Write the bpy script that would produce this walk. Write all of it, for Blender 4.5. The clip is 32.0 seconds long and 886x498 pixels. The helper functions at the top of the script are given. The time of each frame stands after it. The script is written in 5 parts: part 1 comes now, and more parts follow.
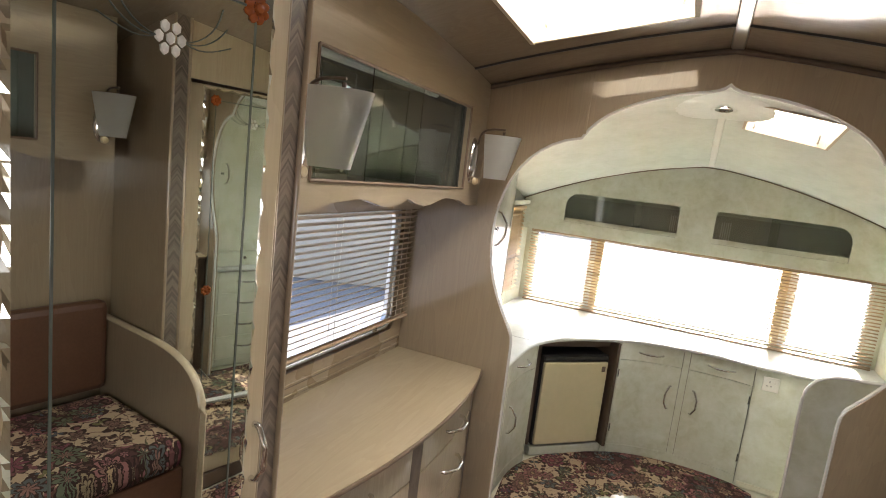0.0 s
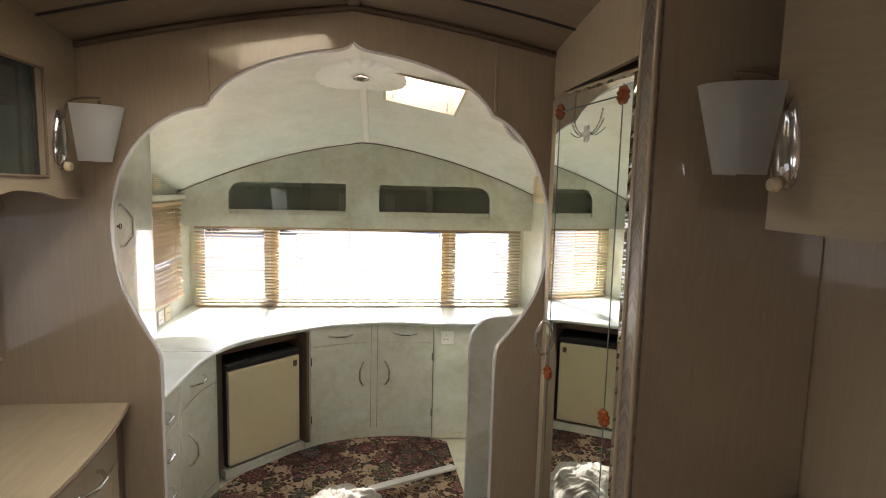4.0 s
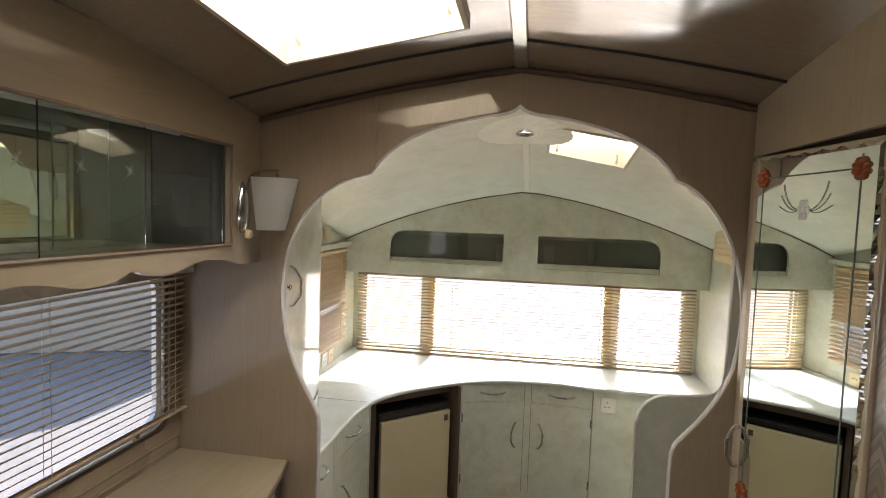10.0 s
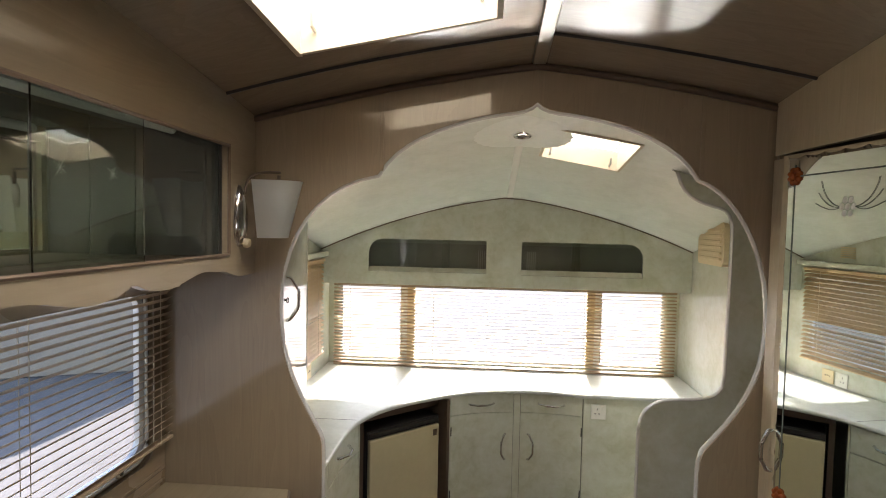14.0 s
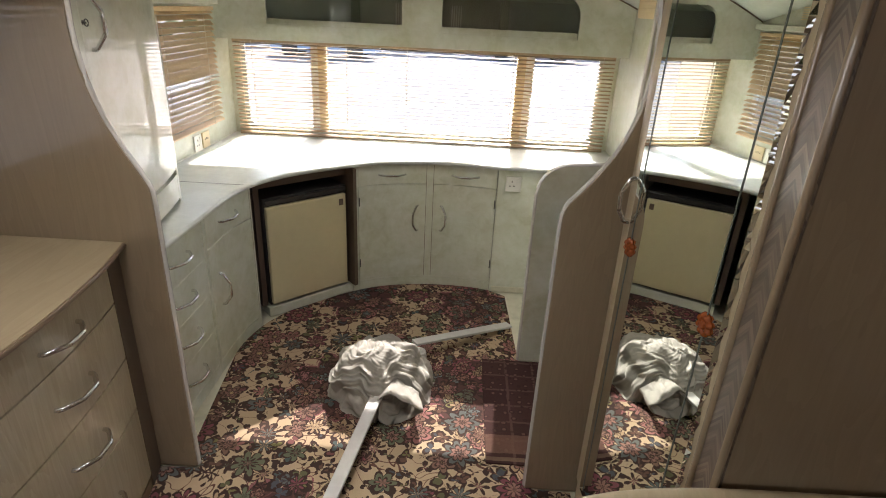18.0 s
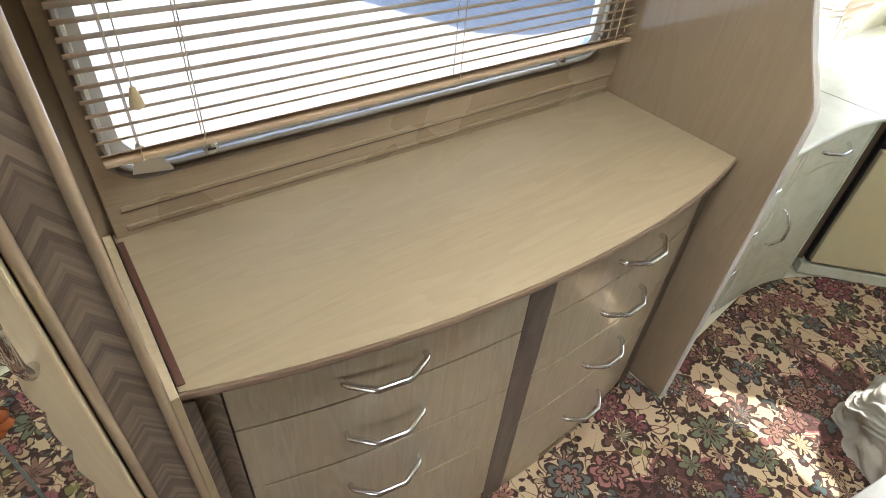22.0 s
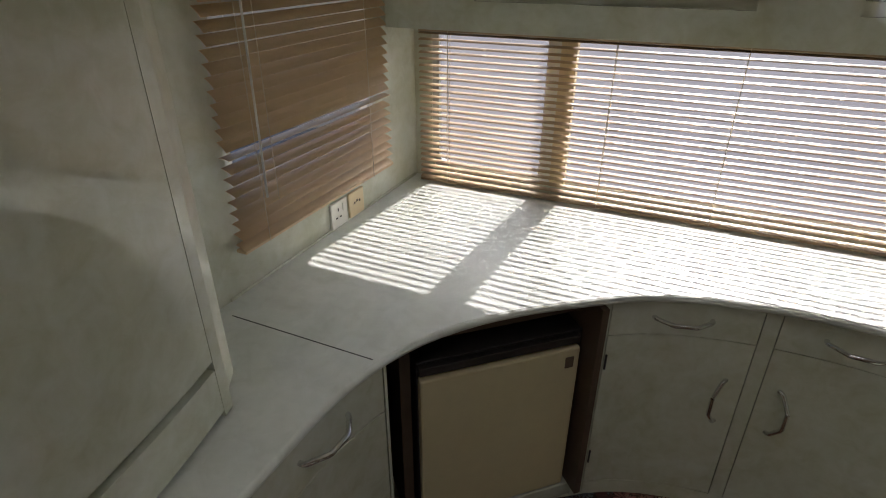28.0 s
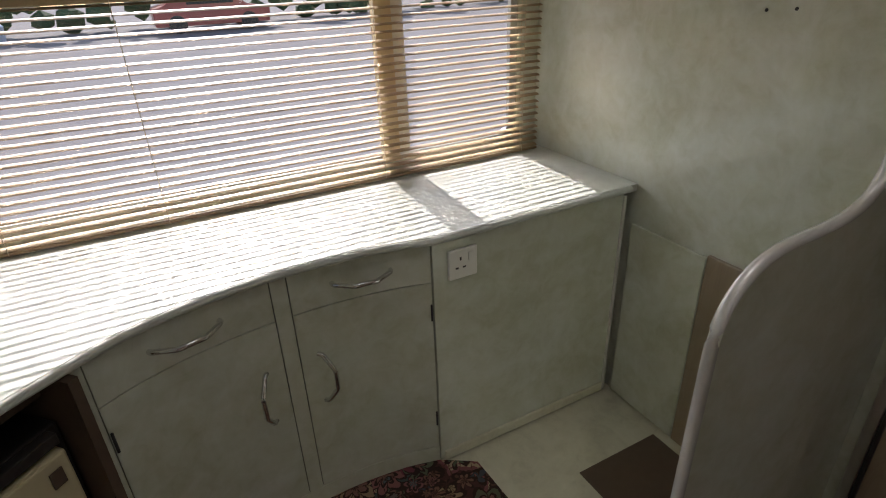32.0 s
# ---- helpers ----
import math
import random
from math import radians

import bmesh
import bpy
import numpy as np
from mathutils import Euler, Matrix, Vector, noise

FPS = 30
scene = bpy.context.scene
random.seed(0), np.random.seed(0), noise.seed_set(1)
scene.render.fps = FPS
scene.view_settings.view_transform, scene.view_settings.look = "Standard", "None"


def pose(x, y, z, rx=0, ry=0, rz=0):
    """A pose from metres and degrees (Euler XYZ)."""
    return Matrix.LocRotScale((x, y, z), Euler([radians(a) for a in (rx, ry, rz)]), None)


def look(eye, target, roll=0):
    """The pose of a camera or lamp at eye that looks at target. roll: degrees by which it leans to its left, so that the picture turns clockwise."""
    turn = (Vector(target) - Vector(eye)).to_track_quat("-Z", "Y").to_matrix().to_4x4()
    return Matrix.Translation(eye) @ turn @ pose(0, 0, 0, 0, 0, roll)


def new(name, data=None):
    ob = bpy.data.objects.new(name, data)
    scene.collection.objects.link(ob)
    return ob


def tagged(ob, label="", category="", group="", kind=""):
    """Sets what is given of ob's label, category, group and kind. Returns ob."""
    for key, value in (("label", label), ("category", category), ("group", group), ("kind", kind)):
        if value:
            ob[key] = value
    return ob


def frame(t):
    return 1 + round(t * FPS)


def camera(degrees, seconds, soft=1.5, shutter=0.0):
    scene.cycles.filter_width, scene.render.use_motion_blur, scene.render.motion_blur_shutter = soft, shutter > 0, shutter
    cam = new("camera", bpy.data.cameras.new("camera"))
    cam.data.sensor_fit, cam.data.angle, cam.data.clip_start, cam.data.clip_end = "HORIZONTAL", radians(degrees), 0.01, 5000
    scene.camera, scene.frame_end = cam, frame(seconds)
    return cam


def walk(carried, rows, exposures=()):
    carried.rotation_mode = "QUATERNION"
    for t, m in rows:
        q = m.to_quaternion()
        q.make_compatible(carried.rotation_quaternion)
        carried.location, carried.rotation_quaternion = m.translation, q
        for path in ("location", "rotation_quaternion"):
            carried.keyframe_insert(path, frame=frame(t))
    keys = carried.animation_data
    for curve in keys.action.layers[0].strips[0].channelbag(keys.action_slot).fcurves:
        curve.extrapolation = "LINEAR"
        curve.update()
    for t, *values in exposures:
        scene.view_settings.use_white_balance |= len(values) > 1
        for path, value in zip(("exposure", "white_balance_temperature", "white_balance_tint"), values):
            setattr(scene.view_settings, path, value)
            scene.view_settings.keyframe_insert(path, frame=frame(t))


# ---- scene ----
cam = camera(76.9, 32.0, 1.0)
PATH = [
    (0, (-0.033, 0.284, 1.723), (-0.832, 2.093, 1.426), 6.7),
    (0.5, (-0.117, 0.416, 1.76), (-0.82, 2.274, 1.531), 6.3),
    (1, (-0.097, 0.524, 1.761), (-0.616, 2.449, 1.607), 6.5),
    (1.5, (0.005, 0.58, 1.765), (-0.33, 2.548, 1.656), 5.7),
    (2, (0.055, 0.594, 1.748), (-0.108, 2.585, 1.666), 4.6),
    (2.5, (0.081, 0.582, 1.733), (0.07, 2.581, 1.659), 3.6),
    (3, (0.092, 0.571, 1.678), (0.198, 2.567, 1.597), 2.9),
    (3.5, (0.103, 0.554, 1.651), (0.279, 2.541, 1.503), 2.0),
    (5.5, (0.021, 0.53, 1.646), (0.298, 2.473, 1.262), 1.3),
    (6, (-0.02, 0.527, 1.639), (0.171, 2.479, 1.25), 1.0),
    (6.5, (-0.072, 0.514, 1.639), (-0.02, 2.473, 1.244), 0.8),
    (7, (-0.098, 0.508, 1.643), (-0.206, 2.465, 1.243), 0.9),
    (7.5, (-0.073, 0.538, 1.66), (-0.303, 2.483, 1.256), 0.8),
    (8, (0.006, 0.593, 1.695), (-0.338, 2.528, 1.322), 1.0),
    (8.5, (0.042, 0.639, 1.724), (-0.371, 2.571, 1.418), 1.7),
    (9, (0.038, 0.649, 1.751), (-0.405, 2.583, 1.497), 1.7),
    (9.5, (0.039, 0.673, 1.768), (-0.387, 2.618, 1.583), 1.8),
    (10, (0.069, 0.692, 1.773), (-0.258, 2.661, 1.634), 2.0),
    (10.5, (0.1, 0.689, 1.775), (-0.052, 2.68, 1.663), 2.1),
    (11, (0.113, 0.688, 1.755), (0.127, 2.686, 1.655), 2.1),
    (11.5, (0.102, 0.699, 1.727), (0.251, 2.691, 1.629), 2.0),
    (12, (0.076, 0.726, 1.711), (0.308, 2.709, 1.597), 2.0),
    (12.5, (0.055, 0.794, 1.702), (0.32, 2.771, 1.55), 1.9),
    (13, (0.047, 0.847, 1.752), (0.305, 2.824, 1.599), 1.5),
    (13.5, (-0.052, 0.825, 1.772), (0.094, 2.816, 1.655), 1.3),
    (14, (-0.151, 0.772, 1.749), (-0.298, 2.764, 1.65), 1.2),
    (14.5, (-0.185, 0.756, 1.672), (-0.64, 2.7, 1.551), 0.8),
    (15, (-0.156, 0.797, 1.582), (-0.71, 2.693, 1.273), 0.5),
    (15.5, (-0.113, 0.811, 1.523), (-0.67, 2.643, 0.946), 0.5),
    (17.5, (0.166, 0.923, 1.548), (-0.087, 2.721, 0.71), 2.7),
    (18, (0.222, 1.006, 1.559), (0.182, 2.84, 0.76), 2.8),
    (18.5, (0.048, 1.109, 1.555), (0.034, 2.953, 0.78), 2.6),
    (19, (-0.124, 1.123, 1.539), (-0.328, 2.952, 0.757), 2.1),
    (19.5, (-0.242, 1.111, 1.497), (-0.891, 2.755, 0.561), 2.9),
    (20, (-0.246, 1.095, 1.381), (-1.275, 2.342, 0.204), 2.9),
    (20.5, (-0.236, 1.125, 1.358), (-1.344, 2.123, 0.026), 3.7),
    (21, (-0.235, 1.15, 1.361), (-1.301, 2.085, -0.05), 5.2),
    (21.5, (-0.237, 1.159, 1.405), (-1.286, 2.063, -0.038), 5.5),
    (22, (-0.247, 1.184, 1.541), (-1.431, 2.141, 0.243), 5.1),
    (22.5, (-0.217, 1.201, 1.67), (-1.68, 2.302, 0.865), 4.0),
    (23, (-0.2, 1.239, 1.702), (-1.76, 2.4, 1.234), 4.4),
    (23.5, (-0.162, 1.273, 1.705), (-1.62, 2.592, 1.339), 5.4),
    (24, (-0.085, 1.413, 1.677), (-1.316, 2.956, 1.357), 5.8),
    (24.5, (0.02, 1.624, 1.607), (-1.076, 3.265, 1.285), 5.0),
    (25, (-0.038, 1.759, 1.564), (-1.042, 3.433, 1.13), 3.6),
    (25.5, (-0.224, 1.924, 1.553), (-1.15, 3.599, 0.974), 2.6),
    (26, (-0.234, 2.093, 1.518), (-1.095, 3.745, 0.79), 0.8),
    (26.5, (-0.188, 2.253, 1.521), (-0.993, 3.904, 0.73), 0.6),
    (28.5, (-0.215, 2.681, 1.56), (-0.932, 4.282, 0.6), -0.3),
    (29, (-0.11, 2.715, 1.566), (-0.725, 4.354, 0.599), -0.3),
    (29.5, (-0.031, 2.708, 1.578), (-0.308, 4.437, 0.612), 0.5),
    (30, (0.054, 2.664, 1.56), (0.124, 4.447, 0.656), 1.3),
    (30.5, (0.07, 2.636, 1.597), (0.446, 4.422, 0.78), 1.5),
    (31, (-0.025, 2.634, 1.519), (0.585, 4.388, 0.777), 0.8),
    (31.5, (-0.108, 2.717, 1.432), (0.59, 4.417, 0.641), -1.3),
    (32, (-0.109, 2.878, 1.363), (0.716, 4.46, 0.46), -2.1),
]
walk(cam, [(t, look(eye, target, roll)) for t, eye, target, roll in PATH],
     exposures=[(0.0, 2.4, 6580, 15), (1.5, 1.85, 6580, 15), (3.0, 1.93, 6580, 15), (5.5, 1.98, 6580, 15), (7.2, 1.83, 6580, 15), (9.5, 1.78, 6580, 15), (12.0, 1.93, 6580, 15), (13.0, 1.93, 6560, 15), (14.0, 1.7, 6580, 15), (15.5, 1.63, 6580, 15), (17.5, 1.83, 6580, 15), (19.2, 1.78, 6500, 14), (20.0, 2.08, 6480, 11), (20.5, 2.7, 6250, 9), (21.8, 2.85, 6200, 9), (22.6, 1.95, 6600, 13), (23.2, 1.8, 6700, 15), (24.0, 1.82, 6720, 15), (25.0, 1.45, 6650, 16), (26.5, 1.1, 6450, 16), (28.5, 0.25, 6400, 16), (30.2, 0.2, 6450, 17), (31.0, 0.55, 6500, 17), (32.0, 0.5, 6500, 17)])

# ---- world and light ----
SUN_ELEV, SUN_ROT = radians(35.9), radians(3.8)
world = bpy.data.worlds.new("sky")
scene.world = world
world.use_nodes = True
_wn = world.node_tree
_sky = _wn.nodes.new("ShaderNodeTexSky")
_sky.sky_type, _sky.sun_disc, _sky.sun_elevation, _sky.sun_rotation = "NISHITA", False, SUN_ELEV, SUN_ROT
_wn.links.new(_sky.outputs[0], _wn.nodes["Background"].inputs[0])
_wn.nodes["Background"].inputs[1].default_value = 0.15
_sd = bpy.data.lights.new("sun", "SUN")
_sd.energy, _sd.angle, _sd.color = 4.7, radians(0.55), (1.0, 0.97, 0.92)
sun = new("sun", _sd)
_dir = Vector((math.sin(SUN_ROT) * math.cos(SUN_ELEV), math.cos(SUN_ROT) * math.cos(SUN_ELEV), math.sin(SUN_ELEV)))
sun.matrix_world = look(_dir * 20, (0, 0, 0))
# fill lamps added in two unseen side-window openings behind the seats
for _x in (-1.26, 1.19):
    _rd = bpy.data.lights.new("unseen_side_fill", "AREA")
    _rd.shape, _rd.size, _rd.size_y, _rd.energy, _rd.color = "RECTANGLE", 1.0, 0.5, 3.0, (0.98, 0.97, 0.97)
    new("unseen_side_fill", _rd).matrix_world = look((_x, -0.75, 1.25), (0, -0.75, 1.25))

# sky light that falls through the two roof lights
for _x, _y, _z, _w, _l, _e in ((-0.37, 1.815, 2.50, 0.50, 0.62, 4.6), (0.29, 3.27, 2.36, 0.40, 0.46, 2.5)):
    _rd = bpy.data.lights.new("roof_light_sky", "AREA")
    _rd.shape, _rd.size, _rd.size_y, _rd.energy, _rd.color = "RECTANGLE", _w, _l, _e, (1.0, 0.985, 0.96)
    new("roof_light_sky", _rd).matrix_world = pose(_x, _y, _z)

# ---- materials ----


class Nodes:
    """Short helpers to wire a node material."""

    def __init__(self, name):
        self.mat = bpy.data.materials.new(name)
        self.mat.use_nodes = True
        self.nt = self.mat.node_tree
        self.p = self.nt.nodes["Principled BSDF"]
        self.co = self.node("ShaderNodeTexCoord").outputs["Object"]

    def node(self, kind, **kw):
        n = self.nt.nodes.new(kind)
        for k, v in kw.items():
            n.inputs[k.replace("_", " ")].default_value = v
        return n

    def link(self, a, b):
        if isinstance(a, (int, float)):
            b.default_value = a
        elif isinstance(a, tuple):
            b.default_value = a if len(a) == len(b.default_value) else (*a, 1)
        else:
            self.nt.links.new(a, b)

    def m(self, op, a, b=0.0, clamp=False):
        n = self.nt.nodes.new("ShaderNodeMath")
        n.operation, n.use_clamp = op, clamp
        self.link(a, n.inputs[0])
        self.link(b, n.inputs[1])
        return n.outputs[0]

    def mix(self, f, a, b):
        n = self.nt.nodes.new("ShaderNodeMix")
        n.data_type = "RGBA"
        self.link(f, n.inputs[0])
        self.link(a, n.inputs[6])
        self.link(b, n.inputs[7])
        return n.outputs[2]

    def map(self, scale=(1, 1, 1), loc=(0, 0, 0), rot=(0, 0, 0), co=None):
        n = self.nt.nodes.new("ShaderNodeMapping")
        n.inputs["Scale"].default_value, n.inputs["Location"].default_value, n.inputs["Rotation"].default_value = scale, loc, rot
        self.link(co or self.co, n.inputs[0])
        return n.outputs[0]

    def noise(self, co, scale, detail=4.0, rough=0.55, dist=0.0):
        n = self.node("ShaderNodeTexNoise", Scale=scale, Detail=detail, Roughness=rough, Distortion=dist)
        self.link(co, n.inputs["Vector"])
        return n.outputs[0]

    def ramp(self, f, stops, constant=False):
        n = self.nt.nodes.new("ShaderNodeValToRGB")
        e = n.color_ramp.elements
        while len(e) < len(stops):
            e.new(0.5)
        for s, (pos, col) in zip(e, stops):
            s.position, s.color = pos, (*col, 1)
        if constant:
            n.color_ramp.interpolation = "CONSTANT"
        self.link(f, n.inputs[0])
        return n.outputs[0]

    def bump(self, h, strength, dist=0.002):
        n = self.node("ShaderNodeBump", Strength=strength, Distance=dist)
        self.link(h, n.inputs["Height"])
        self.link(n.outputs[0], self.p.inputs["Normal"])

    def done(self, color, rough=0.5, metal=0.0, **kw):
        self.link(color, self.p.inputs["Base Color"])
        self.link(rough, self.p.inputs["Roughness"])
        self.p.inputs["Metallic"].default_value = metal
        for k, v in kw.items():
            self.p.inputs[k.replace("_", " ")].default_value = v
        return self.mat


def wood(name, dark, light, grain="z", rough=0.3, size=1.0, coat=0.4, gloss=0.08):
    """Lacquered veneer: long fibres, broad cathedral figure, faint stains."""
    n = Nodes(name)
    s = [38.0, 38.0, 38.0]
    b = [5.0, 5.0, 5.0]
    i = "xyz".index(grain)
    s[i], b[i] = 1.6, 0.7
    fine = n.noise(n.map([v * size for v in s]), 4.0, 6, 0.7)
    broad = n.noise(n.map([v * size for v in b]), 1.5, 3, 0.5, 1.2)
    rings = n.m("FRACT", n.m("MULTIPLY", broad, 9.0))
    stain = n.noise(n.co, 2.2, 3)
    f = n.m("ADD", n.m("MULTIPLY", fine, 0.62), n.m("MULTIPLY", rings, 0.2))
    f = n.m("ADD", f, n.m("MULTIPLY", n.m("SUBTRACT", stain, 0.5), 0.35), True)
    col = n.ramp(f, [(0.15, dark), (0.75, light)])
    n.bump(fine, 0.08, 0.0006)
    return n.done(col, n.m("ADD", rough, n.m("MULTIPLY", stain, 0.12)), 0.0, Coat_Weight=coat, Coat_Roughness=gloss)


def laminate(name, a, b, c, rough=0.28, coat=0.35, gloss=0.1, shine=0.5):
    """Marbled melamine: cloudy patches at two scales."""
    n = Nodes(name)
    big = n.noise(n.co, 4.5, 5, 0.6, 0.9)
    small = n.noise(n.map((1, 1, 1), (3, 1, 7)), 22.0, 5, 0.6, 0.8)
    f = n.m("ADD", n.m("MULTIPLY", big, 0.65), n.m("MULTIPLY", small, 0.40))
    col = n.ramp(f, [(0.36, a), (0.52, b), (0.68, c)])
    n.bump(small, 0.03, 0.0005)
    return n.done(col, n.m("ADD", rough - 0.05, n.m("MULTIPLY", big, 0.12)), 0.0, Coat_Weight=coat, Coat_Roughness=gloss, Specular_IOR_Level=shine)


def plain(name, col, rough=0.5, metal=0.0, vary=0.12, bump=0.0, scale=30.0, **kw):
    n = Nodes(name)
    f = n.noise(n.co, scale, 4)
    g = n.noise(n.co, scale * 0.12, 3)
    f = n.m("ADD", n.m("MULTIPLY", f, 0.5), n.m("MULTIPLY", g, 0.5))
    c = n.ramp(f, [(0.25, tuple(v * (1 - vary) for v in col)), (0.75, tuple(min(1, v * (1 + vary)) for v in col))])
    if bump:
        n.bump(f, bump, 0.002)
    return n.done(c, n.m("ADD", rough - 0.04, n.m("MULTIPLY", g, 0.08), True), metal, **kw)


def chevron(name, dark, light, cx, cy, period=0.05):
    """Herringbone marquetry: slanted veneer strips that meet along the middle of a post."""
    n = Nodes(name)
    sp = n.nt.nodes.new("ShaderNodeSeparateXYZ")
    n.link(n.co, sp.inputs[0])
    u = n.m("ADD", n.m("ABSOLUTE", n.m("SUBTRACT", sp.outputs[0], cx)), n.m("ABSOLUTE", n.m("SUBTRACT", sp.outputs[1], cy)))
    v = n.m("ADD", sp.outputs[2], n.m("MULTIPLY", u, 1.3))
    strip = n.m("FLOOR", n.m("DIVIDE", v, period * 0.2))
    wn = n.nt.nodes.new("ShaderNodeTexWhiteNoise")
    wn.noise_dimensions = "1D"
    n.link(strip, wn.inputs["W"])
    across = n.nt.nodes.new("ShaderNodeCombineXYZ")
    n.link(n.m("MULTIPLY", v, 420.0), across.inputs[0])
    n.link(n.m("MULTIPLY", u, 30.0), across.inputs[1])
    fine = n.noise(across.outputs[0], 1.0, 5, 0.75)
    f = n.m("ADD", n.m("MULTIPLY", wn.outputs[0], 0.45), n.m("MULTIPLY", fine, 0.6))
    return n.done(n.ramp(f, [(0.2, dark), (0.8, light)]), 0.32, 0.0, Coat_Weight=0.4, Coat_Roughness=0.1)


def flower_carpet(name):
    """Woven floral carpet: beige ground, vines, star flowers, leaves and dark scalloped medallions."""
    n = Nodes(name)
    warp = n.node("ShaderNodeTexNoise", Scale=17.0, Detail=5.0, Roughness=0.62)
    n.link(n.co, warp.inputs["Vector"])
    off = n.nt.nodes.new("ShaderNodeVectorMath")
    off.operation = "MULTIPLY_ADD"
    n.link(warp.outputs["Color"], off.inputs[0])
    off.inputs[1].default_value = (0.036, 0.036, 0.0)
    n.link(n.co, off.inputs[2])
    flat = n.map((1, 1, 0), co=off.outputs[0])

    def blossoms(scale, petals, base, swing, loc, co=None, rand=0.75):
        p = n.map((1, 1, 0), loc, co=co or flat)
        v = n.node("ShaderNodeTexVoronoi", Scale=scale, Randomness=rand)
        n.link(p, v.inputs["Vector"])
        d = n.nt.nodes.new("ShaderNodeVectorMath")
        d.operation = "SUBTRACT"
        n.link(p, d.inputs[0])
        n.link(v.outputs["Position"], d.inputs[1])
        sx = n.nt.nodes.new("ShaderNodeSeparateXYZ")
        n.link(d.outputs[0], sx.inputs[0])
        sc = n.nt.nodes.new("ShaderNodeSeparateColor")
        n.link(v.outputs["Color"], sc.inputs[0])
        ang = n.m("ADD", n.m("ARCTAN2", sx.outputs[1], sx.outputs[0]), n.m("MULTIPLY", sc.outputs[2], 6.28))
        wave = n.m("ABSOLUTE", n.m("SINE", n.m("MULTIPLY", ang, petals / 2)))
        size = n.m("ADD", base * 0.75, n.m("MULTIPLY", sc.outputs[1], base * 0.5))
        rad = n.m("ADD", size, n.m("MULTIPLY", n.m("SUBTRACT", wave, 0.6), swing))
        q = n.m("DIVIDE", v.outputs["Distance"], rad)
        inside = n.m("LESS_THAN", q, 1.0)
        band = lambda lo, hi: n.m("MULTIPLY", n.m("LESS_THAN", q, hi), n.m("GREATER_THAN", q, lo))
        vein = n.m("MULTIPLY", n.m("LESS_THAN", wave, 0.16), band(0.3, 1.0))
        return inside, band, vein, sc.outputs[0]

    beige, dark, brown = (0.45, 0.345, 0.225), (0.034, 0.018, 0.016), (0.10, 0.045, 0.032)
    weave = n.noise(n.map((1, 1, 0)), 240.0, 2)
    # dark medallions on a staggered lattice
    lat = n.node("ShaderNodeTexVoronoi", Scale=1.55, Randomness=0.12)
    lp = n.map((1, 0.82, 0), (0.35, 0.16, 0))
    n.link(lp, lat.inputs["Vector"])
    dv = n.nt.nodes.new("ShaderNodeVectorMath")
    dv.operation = "SUBTRACT"
    n.link(lp, dv.inputs[0])
    n.link(lat.outputs["Position"], dv.inputs[1])
    ds = n.nt.nodes.new("ShaderNodeSeparateXYZ")
    n.link(dv.outputs[0], ds.inputs[0])
    a = n.m("ARCTAN2", ds.outputs[1], ds.outputs[0])
    mr = n.m("ADD", 0.235, n.m("MULTIPLY", n.m("ABSOLUTE", n.m("SINE", n.m("MULTIPLY", a, 4.0))), 0.085))
    frill = n.noise(flat, 26.0, 2.0)
    md = n.m("ADD", n.m("DIVIDE", lat.outputs["Distance"], mr), n.m("MULTIPLY", n.m("SUBTRACT", frill, 0.5), 0.22))
    inmed = n.m("LESS_THAN", md, 1.0)
    tan = n.mix(n.m("MULTIPLY", weave, 0.5), beige, (0.31, 0.205, 0.115))
    wine = n.mix(n.m("MULTIPLY", weave, 0.6), (0.05, 0.019, 0.020), (0.095, 0.040, 0.036))
    col = n.mix(inmed, tan, wine)
    for lo, hi in ((0.94, 1.02), (1.07, 1.10)):
        col = n.mix(n.m("MULTIPLY", n.m("LESS_THAN", md, hi), n.m("GREATER_THAN", md, lo)), col, n.mix(weave, (0.14, 0.04, 0.05), (0.27, 0.11, 0.11)))
    line = n.mix(inmed, (0.30, 0.22, 0.13), (0.20, 0.115, 0.075))
    edge = n.mix(inmed, dark, (0.024, 0.012, 0.012))
    for vine_at, sc_v in (((0.0, 0.0, 0.0), 6.5), ((4.1, 2.7, 0.0), 8.0)):
        vine = n.noise(n.map((1, 1, 0), vine_at), sc_v, 1.0, 0.4, 0.6)
        col = n.mix(n.m("LESS_THAN", n.m("ABSOLUTE", n.m("SUBTRACT", vine, 0.5)), 0.007), col, brown)
    # pointed leaves
    for at_l, sc_l, petals in (((2.3, 5.1, 0), 13.0, 2.0), ((7.9, 0.6, 0), 10.0, 2.0), ((1.2, 8.8, 0), 12.0, 3.0)):
        ins, band, vein, rnd = blossoms(sc_l, petals, 0.29, 0.42, at_l)
        leaf = n.ramp(rnd, [(0.0, (0.10, 0.05, 0.036)), (0.3, (0.09, 0.095, 0.045)), (0.5, (0.05, 0.075, 0.075)), (0.66, (0.15, 0.055, 0.055)), (0.8, (0.14, 0.13, 0.05)), (0.92, (0.05, 0.06, 0.075))], True)
        col = n.mix(ins, col, leaf)
        col = n.mix(band(0.70, 1.0), col, edge)
        col = n.mix(vein, col, line)
